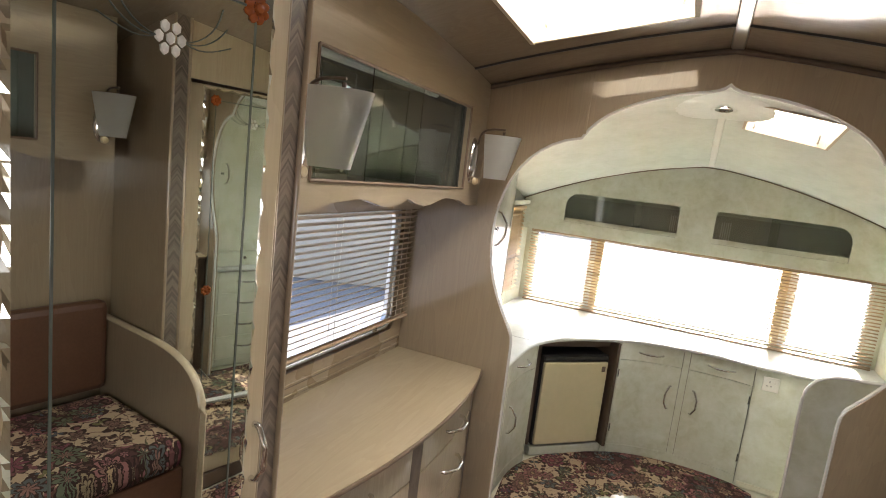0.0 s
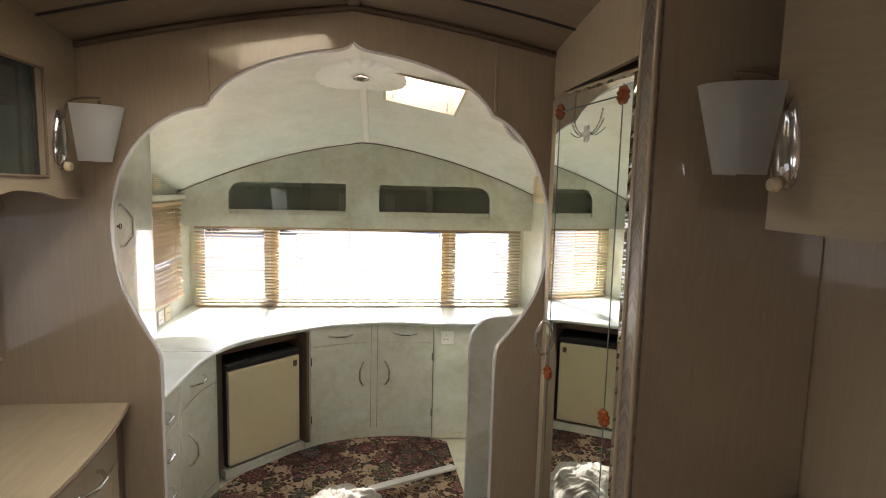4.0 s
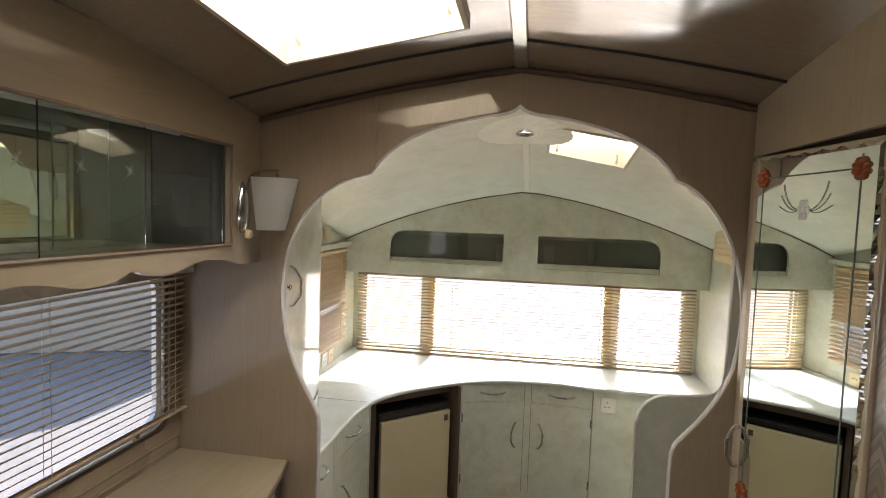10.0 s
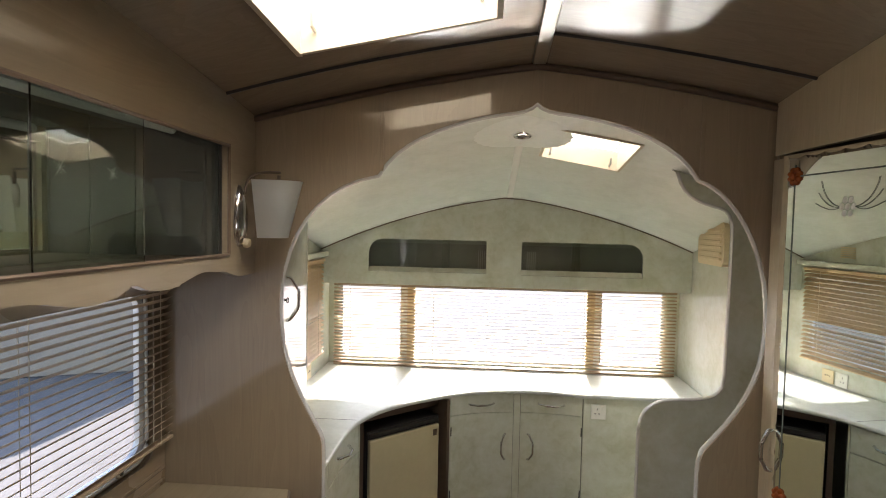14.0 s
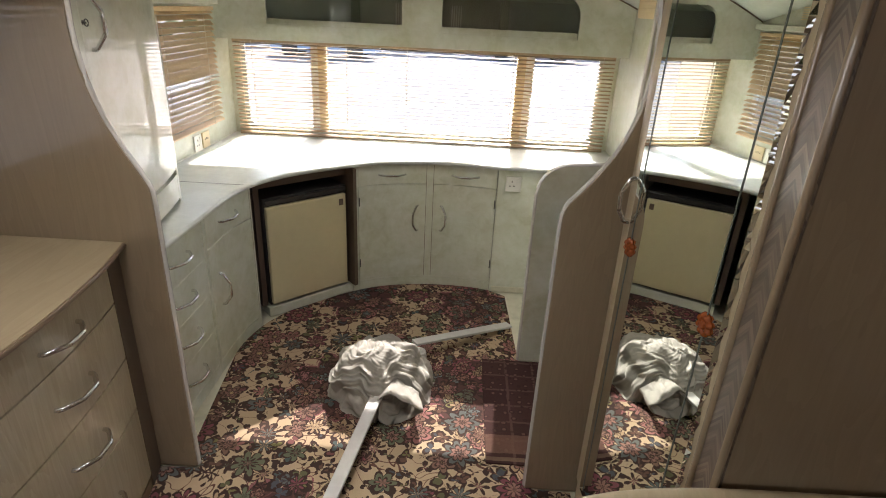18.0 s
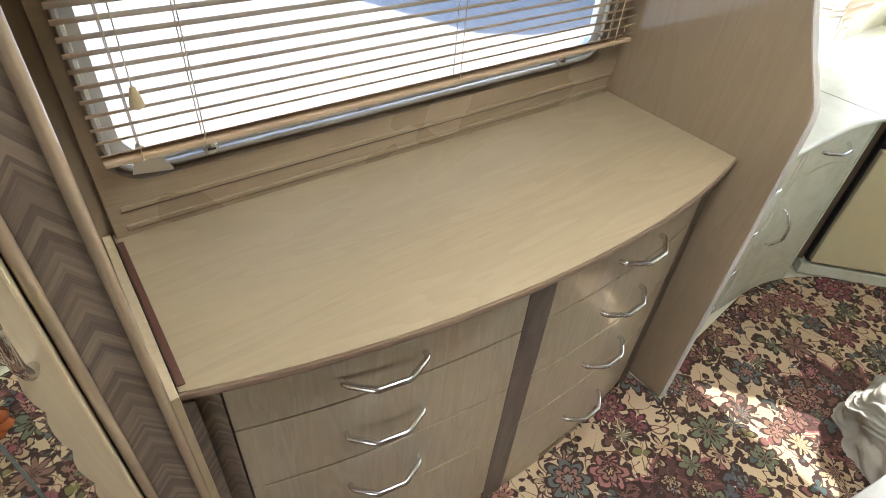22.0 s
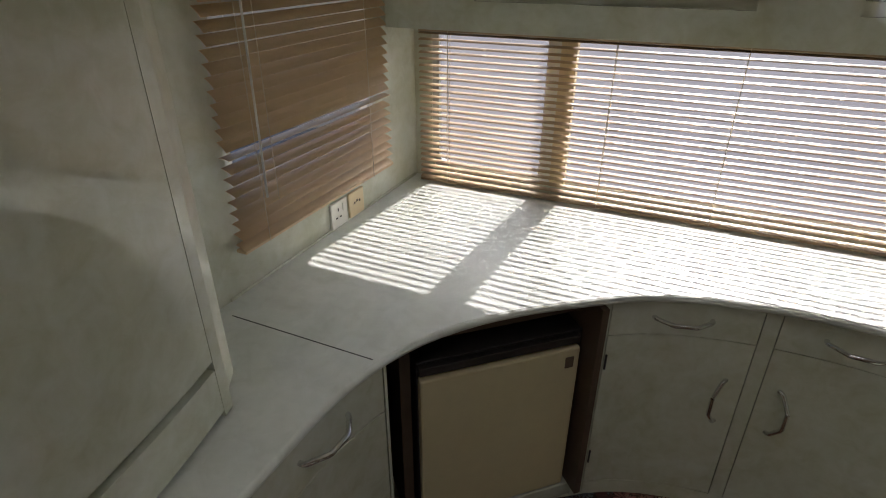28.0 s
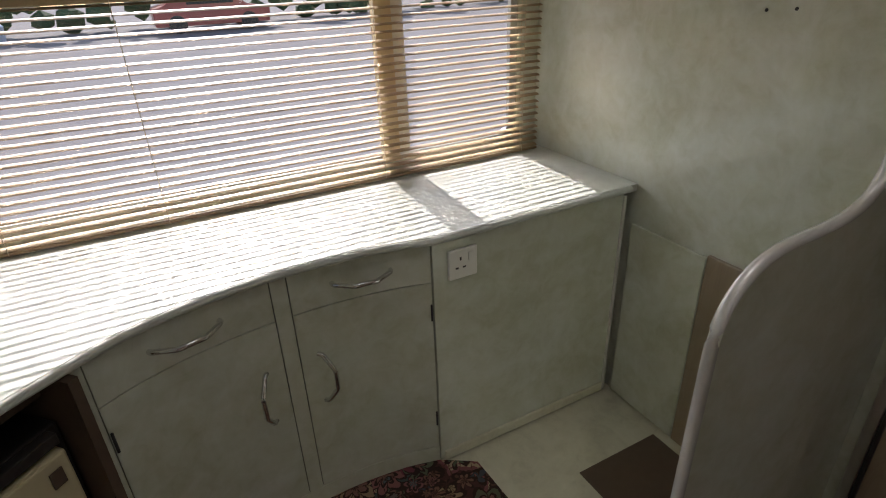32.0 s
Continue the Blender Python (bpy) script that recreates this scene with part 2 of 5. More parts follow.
    # flowers in rings of petals
    for at_f, sc_f, pet in (((0, 0, 0), 8.6, 6.0), ((3.7, 6.2, 0), 6.6, 8.0)):
        ins, band, vein, rnd = blossoms(sc_f, pet, 0.41, 0.24, at_f)
        shade = n.ramp(rnd, [(0.0, (0.17, 0.095, 0.07)), (0.22, (0.26, 0.11, 0.10)), (0.4, (0.10, 0.12, 0.075)), (0.55, (0.085, 0.10, 0.095)), (0.7, (0.32, 0.225, 0.135)), (0.86, (0.16, 0.045, 0.06))], True)
        col = n.mix(ins, col, shade)
        col = n.mix(band(0.50, 0.60), col, edge)
        col = n.mix(band(0.30, 0.50), col, n.mix(weave, (0.13, 0.055, 0.05), (0.30, 0.17, 0.13)))
        col = n.mix(band(-1.0, 0.22), col, n.ramp(rnd, [(0.0, (0.36, 0.25, 0.13)), (0.5, (0.16, 0.14, 0.12)), (0.75, (0.22, 0.06, 0.07))], True))
        col = n.mix(band(0.22, 0.32), col, edge)
        col = n.mix(vein, col, edge)
        col = n.mix(band(0.83, 1.0), col, edge)
    # small florets that fill the medallions
    for at_i, sc_i in (((1.7, 0.4, 0), 12.0), ((5.2, 3.3, 0), 16.0)):
        ins, band, vein, rnd = blossoms(sc_i, 6.0, 0.34, 0.26, at_i)
        flo = n.ramp(rnd, [(0.0, (0.20, 0.10, 0.075)), (0.3, (0.24, 0.18, 0.105)), (0.5, (0.09, 0.10, 0.075)), (0.7, (0.24, 0.10, 0.10)), (0.86, (0.10, 0.13, 0.13))], True)
        flo = n.mix(band(0.42, 0.60), flo, edge)
        flo = n.mix(vein, flo, edge)
        flo = n.mix(band(0.80, 1.0), flo, edge)
        col = n.mix(n.m("MULTIPLY", ins, n.m("LESS_THAN", md, 0.9)), col, flo)
    dirt = n.noise(n.co, 3.0, 4)
    col = n.mix(n.m("MULTIPLY", dirt, 0.22), col, (0.16, 0.11, 0.07))
    n.bump(weave, 0.5, 0.002)
    return n.done(col, 0.95, 0.0, Specular_IOR_Level=0.15)


def runner_mat(name):
    """Worn dark maroon woven runner with faint squares, a paler border and small motifs."""
    n = Nodes(name)
    warp = n.node("ShaderNodeTexNoise", Scale=18.0, Detail=2.0)
    n.link(n.co, warp.inputs["Vector"])
    off = n.nt.nodes.new("ShaderNodeVectorMath")
    off.operation = "MULTIPLY_ADD"
    n.link(warp.outputs["Color"], off.inputs[0])
    off.inputs[1].default_value = (0.012, 0.012, 0.0)
    n.link(n.co, off.inputs[2])
    flat = off.outputs[0]
    br = n.node("ShaderNodeTexBrick", Scale=1.0, Mortar_Size=0.007, Mortar_Smooth=0.4, Brick_Width=0.125, Row_Height=0.105)
    br.offset = 0.0
    br.inputs["Color1"].default_value = (0.034, 0.014, 0.014, 1)
    br.inputs["Color2"].default_value = (0.050, 0.022, 0.019, 1)
    br.inputs["Mortar"].default_value = (0.10, 0.055, 0.042, 1)
    n.link(flat, br.inputs["Vector"])
    v = n.node("ShaderNodeTexVoronoi", Scale=26.0, Randomness=0.6)
    n.link(flat, v.inputs["Vector"])
    c = n.mix(n.m("LESS_THAN", v.outputs["Distance"], 0.20), br.outputs[0], (0.12, 0.065, 0.048))
    c = n.mix(n.m("MULTIPLY", n.m("LESS_THAN", v.outputs["Distance"], 0.34), n.m("GREATER_THAN", v.outputs["Distance"], 0.24)), c, (0.035, 0.014, 0.014))
    sp = n.nt.nodes.new("ShaderNodeSeparateXYZ")
    n.link(flat, sp.inputs[0])
    for lo, hi, tone in ((2.62, 2.64, (0.20, 0.13, 0.085)), (2.66, 2.76, (0.17, 0.095, 0.065)), (2.775, 2.785, (0.04, 0.018, 0.016))):
        on = n.m("MULTIPLY", n.m("GREATER_THAN", sp.outputs[1], lo), n.m("LESS_THAN", sp.outputs[1], hi))
        c = n.mix(n.m("MULTIPLY", on, 0.7), c, tone)
    w = n.noise(n.co, 260.0, 2)
    worn = n.noise(n.co, 5.0, 3)
    c = n.mix(n.m("MULTIPLY", worn, 0.3), c, (0.06, 0.032, 0.026))
    n.bump(w, 0.5, 0.002)
    return n.done(n.mix(n.m("MULTIPLY", w, 0.4), c, (0.04, 0.018, 0.015)), 0.95, 0.0, Specular_IOR_Level=0.15)


def glass(name, tint=(1, 1, 1), rough=0.0):
    n = Nodes(name)
    return n.done(tint, rough, 0.0, Transmission_Weight=1.0, IOR=1.45)


OAK_D, OAK_L = (0.41, 0.33, 0.21), (0.51, 0.42, 0.275)
M_oak_y = wood("light_oak_long", OAK_D, OAK_L, "y")
# darker copy of the oak: the shade on the wall cabinets is in its colour
M_oak_c = wood("shaded_oak_cabinet", (0.275, 0.212, 0.132), (0.345, 0.272, 0.172), "y")
M_oak_z = wood("light_oak_upright", OAK_D, OAK_L, "z")
M_oak_dr = wood("grey_oak_drawer", (0.315, 0.258, 0.172), (0.47, 0.395, 0.275), "z", 0.35, 1.3, 0.9, 0.04)
M_oak_top = wood("light_oak_top", (0.295, 0.232, 0.138), (0.372, 0.300, 0.186), "y", 0.5, coat=0.0)
WAL_D, WAL_L = (0.270, 0.203, 0.130), (0.340, 0.262, 0.170)
M_wall_z = wood("grey_oak_panel", WAL_D, WAL_L, "z", 0.25, coat=1.0, gloss=0.02)
M_wall_y = wood("grey_oak_panel_long", WAL_D, WAL_L, "y", 0.22, coat=0.7)
M_ceil = wood("grey_oak_ceiling", (0.250, 0.196, 0.138), (0.318, 0.255, 0.182), "x", 0.10, coat=0.9)
M_redwood = plain("raw_red_brown_edge", (0.10, 0.042, 0.025), 0.6)
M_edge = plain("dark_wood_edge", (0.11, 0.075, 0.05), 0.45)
M_chev_l = chevron("herringbone_veneer", (0.075, 0.054, 0.040), (0.225, 0.175, 0.128), -0.758, 1.14, 0.034)
M_chev_s = chevron("herringbone_veneer_c", (0.075, 0.056, 0.042), (0.22, 0.175, 0.13), -0.806, 1.221, 0.036)
M_stile = wood("grey_brown_stile", (0.085, 0.063, 0.048), (0.165, 0.128, 0.098), "z", 0.4, coat=0.2)
M_chev_r = chevron("herringbone_veneer_b", (0.08, 0.06, 0.046), (0.23, 0.185, 0.14), 0.69, 1.77, 0.036)
M_lam = laminate("sage_marble_laminate", (0.495, 0.508, 0.365), (0.590, 0.608, 0.495), (0.665, 0.688, 0.600), 0.45, 1.0, 0.03)
M_top = laminate("pale_marble_worktop", (0.54, 0.565, 0.51), (0.62, 0.645, 0.595), (0.69, 0.71, 0.665), 0.3, 0.0, 0.1, 0.22)
M_line = laminate("kitchen_lining", (0.60, 0.63, 0.55), (0.67, 0.70, 0.62), (0.73, 0.755, 0.69), 0.4, 0.15)
M_rose = plain("pale_moulded_plastic", (0.78, 0.81, 0.75), 0.35, vary=0.05)
M_vinyl = laminate("cream_vinyl_floor", (0.50, 0.48, 0.36), (0.62, 0.60, 0.46), (0.68, 0.66, 0.52), 0.35)
M_carpet = flower_carpet("floral_carpet")
M_runner = runner_mat("red_runner_weave")
M_chrome = plain("chrome", (0.72, 0.72, 0.72), 0.12, 1.0, 0.04)
M_alu = plain("worn_aluminium", (0.62, 0.61, 0.58), 0.3, 1.0, 0.1)
M_trim = plain("pale_metal_trim", (0.78, 0.77, 0.73), 0.25, 0.35, 0.05)
M_white = plain("white_plastic", (0.78, 0.77, 0.71), 0.35, vary=0.04)
M_cream = plain("cream_plastic", (0.70, 0.58, 0.36), 0.4, vary=0.06)
M_fridge = plain("cream_fridge_door", (0.60, 0.53, 0.33), 0.42, vary=0.05)
M_bead = plain("brown_bead", (0.17, 0.115, 0.075), 0.4)
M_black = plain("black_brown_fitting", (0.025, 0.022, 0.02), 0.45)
M_slat = plain("tan_blind_slat", (0.54, 0.41, 0.27), 0.42, vary=0.08)
M_slat2 = plain("beige_blind_slat", (0.36, 0.255, 0.145), 0.4, vary=0.08)
M_slat3 = plain("golden_tan_blind_slat", (0.60, 0.44, 0.26), 0.4, vary=0.08)
M_cord = plain("cord", (0.62, 0.54, 0.40), 0.8)
M_mirror = plain("mirror_silver", (0.86, 0.90, 0.86), 0.01, 1.0, 0.01)
M_groove = plain("dark_cut_line", (0.10, 0.12, 0.10), 0.3)
M_glass = glass("clear_glass")
M_tint = glass("greenish_glass", (0.84, 0.90, 0.84))
M_shade = plain("frosted_glass_shade", (0.74, 0.74, 0.69), 0.42, vary=0.02, Transmission_Weight=0.78, IOR=1.2)
M_amber = plain("amber_glass_rosette", (0.46, 0.11, 0.025), 0.12, vary=0.2, Transmission_Weight=0.4)
M_leather = plain("brown_leatherette", (0.12, 0.055, 0.03), 0.4, vary=0.2, bump=0.2, scale=80.0)
M_cloth = plain("grey_white_cotton", (0.33, 0.31, 0.265), 0.9, vary=0.08, bump=0.3, scale=120.0)
M_batten = plain("white_painted_batten", (0.50, 0.495, 0.46), 0.5, vary=0.12)
M_niche = plain("grey_green_niche_lining", (0.40, 0.40, 0.34), 0.5, vary=0.15)
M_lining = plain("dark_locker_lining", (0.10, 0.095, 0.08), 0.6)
M_ground = plain("pale_concrete_yard", (0.215, 0.206, 0.203), 0.95, vary=0.22, bump=0.4, scale=14.0, Specular_IOR_Level=0.1)
M_hedge = plain("hedge_green", (0.06, 0.10, 0.04), 0.8, vary=0.5, bump=0.8, scale=8.0)
M_red = plain("faded_red_paint", (0.42, 0.10, 0.08), 0.3)
M_blue = plain("blue_grey_paint", (0.30, 0.38, 0.50), 0.3)

# ---- building helpers ----


def thing(name, at, label, category, group="", kind=""):
    ob = new(name)
    ob.location = at
    ob.empty_display_size = 0.05
    return tagged(ob, label, category, group, kind)


def part(name, bm, material, parent=None, label=""):
    """Links a bmesh as one mesh object, under parent where one is given."""
    bmesh.ops.recalc_face_normals(bm, faces=bm.faces)
    me = bpy.data.meshes.new(name)
    bm.to_mesh(me)
    bm.free()
    return share(name, me, material, parent, label)


def share(name, me, material, parent=None, label="", at=None):
    if material and not me.materials:
        me.materials.append(material)
    ob = new(name, me)
    if at is not None:
        ob.matrix_basis = at
    if parent is not None:
        ob.parent = parent
        base, p = Matrix.Identity(4), parent
        while p is not None:
            base = p.matrix_basis @ base if p.parent is None else p.matrix_parent_inverse @ p.matrix_basis @ base
            p = p.parent
        ob.matrix_parent_inverse = base.inverted()
    return tagged(ob, label)


def structure(name, bm, material, label, category):
    return tagged(part(name, bm, material), label, category, kind="structure")


def smooth(ob, angle=35):
    me = ob.data
    me.polygons.foreach_set("use_smooth", [True] * len(me.polygons))
    me.set_sharp_from_angle(angle=radians(angle))
    return ob


def box(x0, x1, y0, y1, z0, z1, bevel=0.0, bm=None):
    bm = bm or bmesh.new()
    c = Vector(((x0 + x1) / 2, (y0 + y1) / 2, (z0 + z1) / 2))
    r = bmesh.ops.create_cube(bm, size=1, matrix=Matrix.Translation(c) @ Matrix.Diagonal((abs(x1 - x0), abs(y1 - y0), abs(z1 - z0), 1)))
    if bevel:
        es = list({e for v in r["verts"] for e in v.link_edges})
        bmesh.ops.bevel(bm, geom=es, offset=bevel, segments=2, affect="EDGES", profile=0.5)
    return bm


def solid(outline, push, bm=None, holes=()):
    """A prism: a closed outline of 3D points, with holes, pushed along a vector."""
    bm = bm or bmesh.new()
    push = Vector(push)
    edges = []
    for ring in (outline, *holes):
        vs = [bm.verts.new(p) for p in ring]
        edges += [bm.edges.new((vs[i], vs[(i + 1) % len(vs)])) for i in range(len(vs))]
    faces = [f for f in bmesh.ops.triangle_fill(bm, edges=edges, use_beauty=True)["geom"] if isinstance(f, bmesh.types.BMFace)]
    r = bmesh.ops.extrude_face_region(bm, geom=faces)
    bmesh.ops.translate(bm, vec=push, verts=[v for v in r["geom"] if isinstance(v, bmesh.types.BMVert)])
    return bm


def tube(path, r, sides=8, closed=False, bm=None, flat=1.0):
    """A round bar along a path of points."""
    bm = bm or bmesh.new()
    pts = [Vector(p) for p in path]
    rings, n = [], len(pts)
    up = Vector((0, 0, 1))
    for i, p in enumerate(pts):
        a = pts[i - 1] if i or closed else p
        b = pts[(i + 1) % n] if i < n - 1 or closed else p
        d = (b - a).normalized()
        s = d.cross(up)
        if s.length < 0.2:
            s = d.cross(Vector((0, 1, 0)))
        s.normalize()
        u = s.cross(d)
        rings.append([bm.verts.new(p + (s * math.cos(k * 2 * math.pi / sides) * r + u * math.sin(k * 2 * math.pi / sides) * r * flat)) for k in range(sides)])
    for i in range(n if closed else n - 1):
        for k in range(sides):
            bm.faces.new((rings[i][k], rings[i][(k + 1) % sides], rings[(i + 1) % n][(k + 1) % sides], rings[(i + 1) % n][k]))
    if not closed:
        bm.faces.new(rings[0])
        bm.faces.new(rings[-1])
    return bm


def lathe(profile, m, sides=24, bm=None, close=True):
    """Turns (radius, height) pairs about z, laid at the pose m."""
    bm = bm or bmesh.new()
    rings = [[bm.verts.new(m @ Vector((r * math.cos(2 * math.pi * k / sides), r * math.sin(2 * math.pi * k / sides), h))) for k in range(sides)] for r, h in profile]
    for a, b in zip(rings, rings[1:]):
        for k in range(sides):
            bm.faces.new((a[k], a[(k + 1) % sides], b[(k + 1) % sides], b[k]))
    if close:
        bm.faces.new(rings[0])
        bm.faces.new(rings[-1])
    return bm


def bez(a, b, c, d, n=12):
    a, b, c, d = Vector(a), Vector(b), Vector(c), Vector(d)
    out = []
    for i in range(n + 1):
        t = i / n
        out.append(a * (1 - t) ** 3 + b * 3 * t * (1 - t) ** 2 + c * 3 * t * t * (1 - t) + d * t ** 3)
    return out


def chain(*runs):
    out = []
    for run in runs:
        for p in run:
            p = Vector(p)
            if not out or (p - out[-1]).length > 1e-4:
                out.append(p)
    return out


def rounded(u0, u1, v0, v1, r, n=6, corners=(1, 1, 1, 1)):
    """A rectangle with rounded corners (order: low-low, high-low, high-high, low-high)."""
    out = []
    for (cu, cv, a0), on in zip(((u0 + r, v0 + r, 180), (u1 - r, v0 + r, 270), (u1 - r, v1 - r, 0), (u0 + r, v1 - r, 90)), corners):
        if on:
            out += [(cu + r * math.cos(radians(a0 + 90 * k / n)), cv + r * math.sin(radians(a0 + 90 * k / n))) for k in range(n + 1)]
        else:
            out.append((u0 if cu == u0 + r else u1, v0 if cv == v0 + r else v1))
    return out


def strip(line, out, z0, z1, thick, bm=None):
    """An upright panel that follows a plan line of 2D points; out: the side on which its thickness lies (+1 left)."""
    pts = [Vector((p[0], p[1])) for p in line]
    back = offset(pts, thick * out)
    ring = [(p.x, p.y, z0) for p in pts] + [(p.x, p.y, z0) for p in reversed(back)]
    bm = bm or bmesh.new()
    lo = [bm.verts.new(p) for p in ring]
    hi = [bm.verts.new((p[0], p[1], z1)) for p in ring]
    n, h = len(ring), len(pts)
    for i in range(n):
        bm.faces.new((lo[i], lo[(i + 1) % n], hi[(i + 1) % n], hi[i]))
    for vs in (lo, hi):
        for i in range(h - 1):
            bm.faces.new((vs[i], vs[i + 1], vs[n - 2 - i], vs[n - 1 - i]))
    return bm


def offset(pts, d):
    out = []
    for i, p in enumerate(pts):
        t = (pts[min(i + 1, len(pts) - 1)] - pts[max(i - 1, 0)]).normalized()
        out.append(p + Vector((-t.y, t.x)) * d)
    return out


def along(line, s):
    """The point and unit direction at arc length s of a plan line."""
    left = s
    for a, b in zip(line, line[1:]):
        a, b = Vector((a[0], a[1])), Vector((b[0], b[1]))
        n = (b - a).length
        if left <= n or b == Vector((line[-1][0], line[-1][1])):
            return a + (b - a) * (left / n), (b - a) / n
        left -= n


def cut(line, s0, s1, n=10):
    return [along(line, s0 + (s1 - s0) * i / n)[0] for i in range(n + 1)]


def length(line):
    return sum((Vector((b[0], b[1])) - Vector((a[0], a[1]))).length for a, b in zip(line, line[1:]))


def handle(parent, at, way, out, size=0.11, name="handle"):
    """Chrome splayed bow handle."""
    at, way, out = Vector(at), Vector(way).normalized(), Vector(out).normalized()
    h = size / 2
    deep = size * 0.29
    path = [at - way * h, at - way * h * 0.99 + out * 0.010, at - way * h * 0.93 + out * 0.016, at - way * h * 0.44 + out * deep * 0.94, at - way * h * 0.36 + out * deep,
            at + way * h * 0.36 + out * deep, at + way * h * 0.44 + out * deep * 0.94, at + way * h * 0.93 + out * 0.016, at + way * h * 0.99 + out * 0.010, at + way * h]
    return smooth(part(name, tube(path, 0.0062, 8), M_chrome, parent, "chrome bow handle"), 60)


# ---- plan ----
XL, XR, Y0, YP, YF = -1.20, 1.13, -1.5, 2.50, 4.44
Z_TOP, Z_SIDE = 0.770, 0.872


def apex(y):
    knots = ((-9, 2.32), (1.8, 2.32), (2.3, 2.262), (2.5, 2.232), (3.0, 2.165), (3.5, 2.09), (4.3, 1.91), (4.6, 1.83))
    for (a, za), (b, zb) in zip(knots, knots[1:]):
        if y <= b:
            return za + (zb - za) * (y - a) / (b - a)
    return knots[-1][1]


def roof(x, y):
    c = 0.075 + 0.07 * min(max((y - 2.5) / 1.8, 0), 1)
    return apex(y) - 0.12 * abs(x) - c * x * x


def ceiling_sheet(name, y0, y1, material, holes, label):
    xs = sorted({XL - 0.03, -1.05, -0.9, -0.75, -0.45, -0.3, 0.0, 0.3, 0.45, 0.6, 0.75, 0.9, 1.05, XR + 0.03, *[h[0] for h in holes], *[h[1] for h in holes]})
    ys = sorted({y0, y1, *[y0 + (y1 - y0) * k / 10 for k in range(1, 10)], *[h[2] for h in holes], *[h[3] for h in holes]})
    bm = bmesh.new()
    lo = {(i, j): bm.verts.new((x, y, roof(x, y))) for i, x in enumerate(xs) for j, y in enumerate(ys)}
    hi = {(i, j): bm.verts.new((x, y, roof(x, y) + 0.03)) for i, x in enumerate(xs) for j, y in enumerate(ys)}
    full = set()
    for i in range(len(xs) - 1):
        for j in range(len(ys) - 1):
            cx, cy = (xs[i] + xs[i + 1]) / 2, (ys[j] + ys[j + 1]) / 2
            if not any(h[0] < cx < h[1] and h[2] < cy < h[3] for h in holes):
                full.add((i, j))
    for i, j in full:
        bm.faces.new((lo[i, j], lo[i + 1, j], lo[i + 1, j + 1], lo[i, j + 1]))
        bm.faces.new((hi[i, j], hi[i + 1, j], hi[i + 1, j + 1], hi[i, j + 1]))
        for (di, dj), (p, q) in (((-1, 0), ((0, 0), (0, 1))), ((1, 0), ((1, 0), (1, 1))), ((0, -1), ((0, 0), (1, 0))), ((0, 1), ((0, 1), (1, 1)))):
            if (i + di, j + dj) not in full:
                a, b = (i + p[0], j + p[1]), (i + q[0], j + q[1])
                bm.faces.new((lo[a], lo[b], hi[b], hi[a]))
    return smooth(structure(name, bm, material, label, "ceiling"), 8)


SKY_L = (-0.62, -0.12, 1.50, 2.13)
SKY_K = (0.10, 0.48, 3.08, 3.50)
ceiling_sheet("ceiling", Y0, YP + 0.02, M_ceil, [SKY_L], "glossy brown wood veneer ceiling with ridge")
ceiling_sheet("ceiling_kitchen", YP + 0.02, YF + 0.1, M_line, [SKY_K], "pale marbled vinyl ceiling lining")

# walls
structure("floor", box(XL - 0.05, XR + 0.05, Y0 - 0.05, YF + 0.1, -0.06, -0.008), M_vinyl, "cream vinyl floor with scuffs", "floor")
LW = (1.225, 2.425, 0.985, 1.53)
KW = (3.53, 4.22, 0.92, 1.48)


def wall_yz(x0, x1, y0, y1, z0, holes, name, mat, label):
    steps = [y1 + (y0 - y1) * k / 10 for k in range(11)]
    ring = [(x0, y0, z0), (x0, y1, z0)] + [(x0, y, roof(x0, y) + 0.02) for y in steps]
    hs = [[(x0, u, v) for u, v in rounded(a, b, c, d, 0.055)] for a, b, c, d in holes]
    return structure(name, solid(ring, (x1 - x0, 0, 0), None, hs), mat, label, "wall")


wall_yz(XL, XL - 0.04, Y0, YP + 0.03, -0.008, [LW, (-1.25, -0.25, 1.0, 1.5)], "wall_west", M_wall_z, "brown oak veneer side wall")
wall_yz(XL, XL - 0.04, YP + 0.03, YF + 0.1, -0.008, [KW], "wall_west_kitchen", M_lam, "pale sage marbled laminate side wall")
wall_yz(XR, XR + 0.04, Y0, YP + 0.03, -0.008, [(-1.25, -0.25, 1.0, 1.5)], "wall_east", M_wall_z, "brown oak veneer side wall")
wall_yz(XR, XR + 0.04, YP + 0.03, YF + 0.1, -0.008, [], "wall_east_kitchen", M_lam, "pale sage marbled laminate side wall")
structure("wall_south", solid([(XL - 0.04, Y0, -0.008), (XR + 0.04, Y0, -0.008)] + [(x, Y0, roof(x, Y0) + 0.02) for x in (XR + 0.04, *[q / 10 for q in range(11, -12, -1)], XL - 0.04)], (0, -0.04, 0)), M_wall_z, "brown oak veneer end wall", "wall")
FW = (-1.13, 1.045, 0.80, 1.395)
structure("wall_north", solid([(XL, YF + 0.06, -0.008), (XR, YF + 0.06, -0.008)] + [(x, YF + 0.06, roof(x, YF + 0.06) + 0.02) for x in (XR, *[q / 10 for q in range(11, -12, -1)], XL)], (0, 0.04, 0), None,
                              [[(u, YF + 0.06, v) for u, v in rounded(*FW, 0.05)]]), M_lam, "pale sage laminate front wall", "wall")

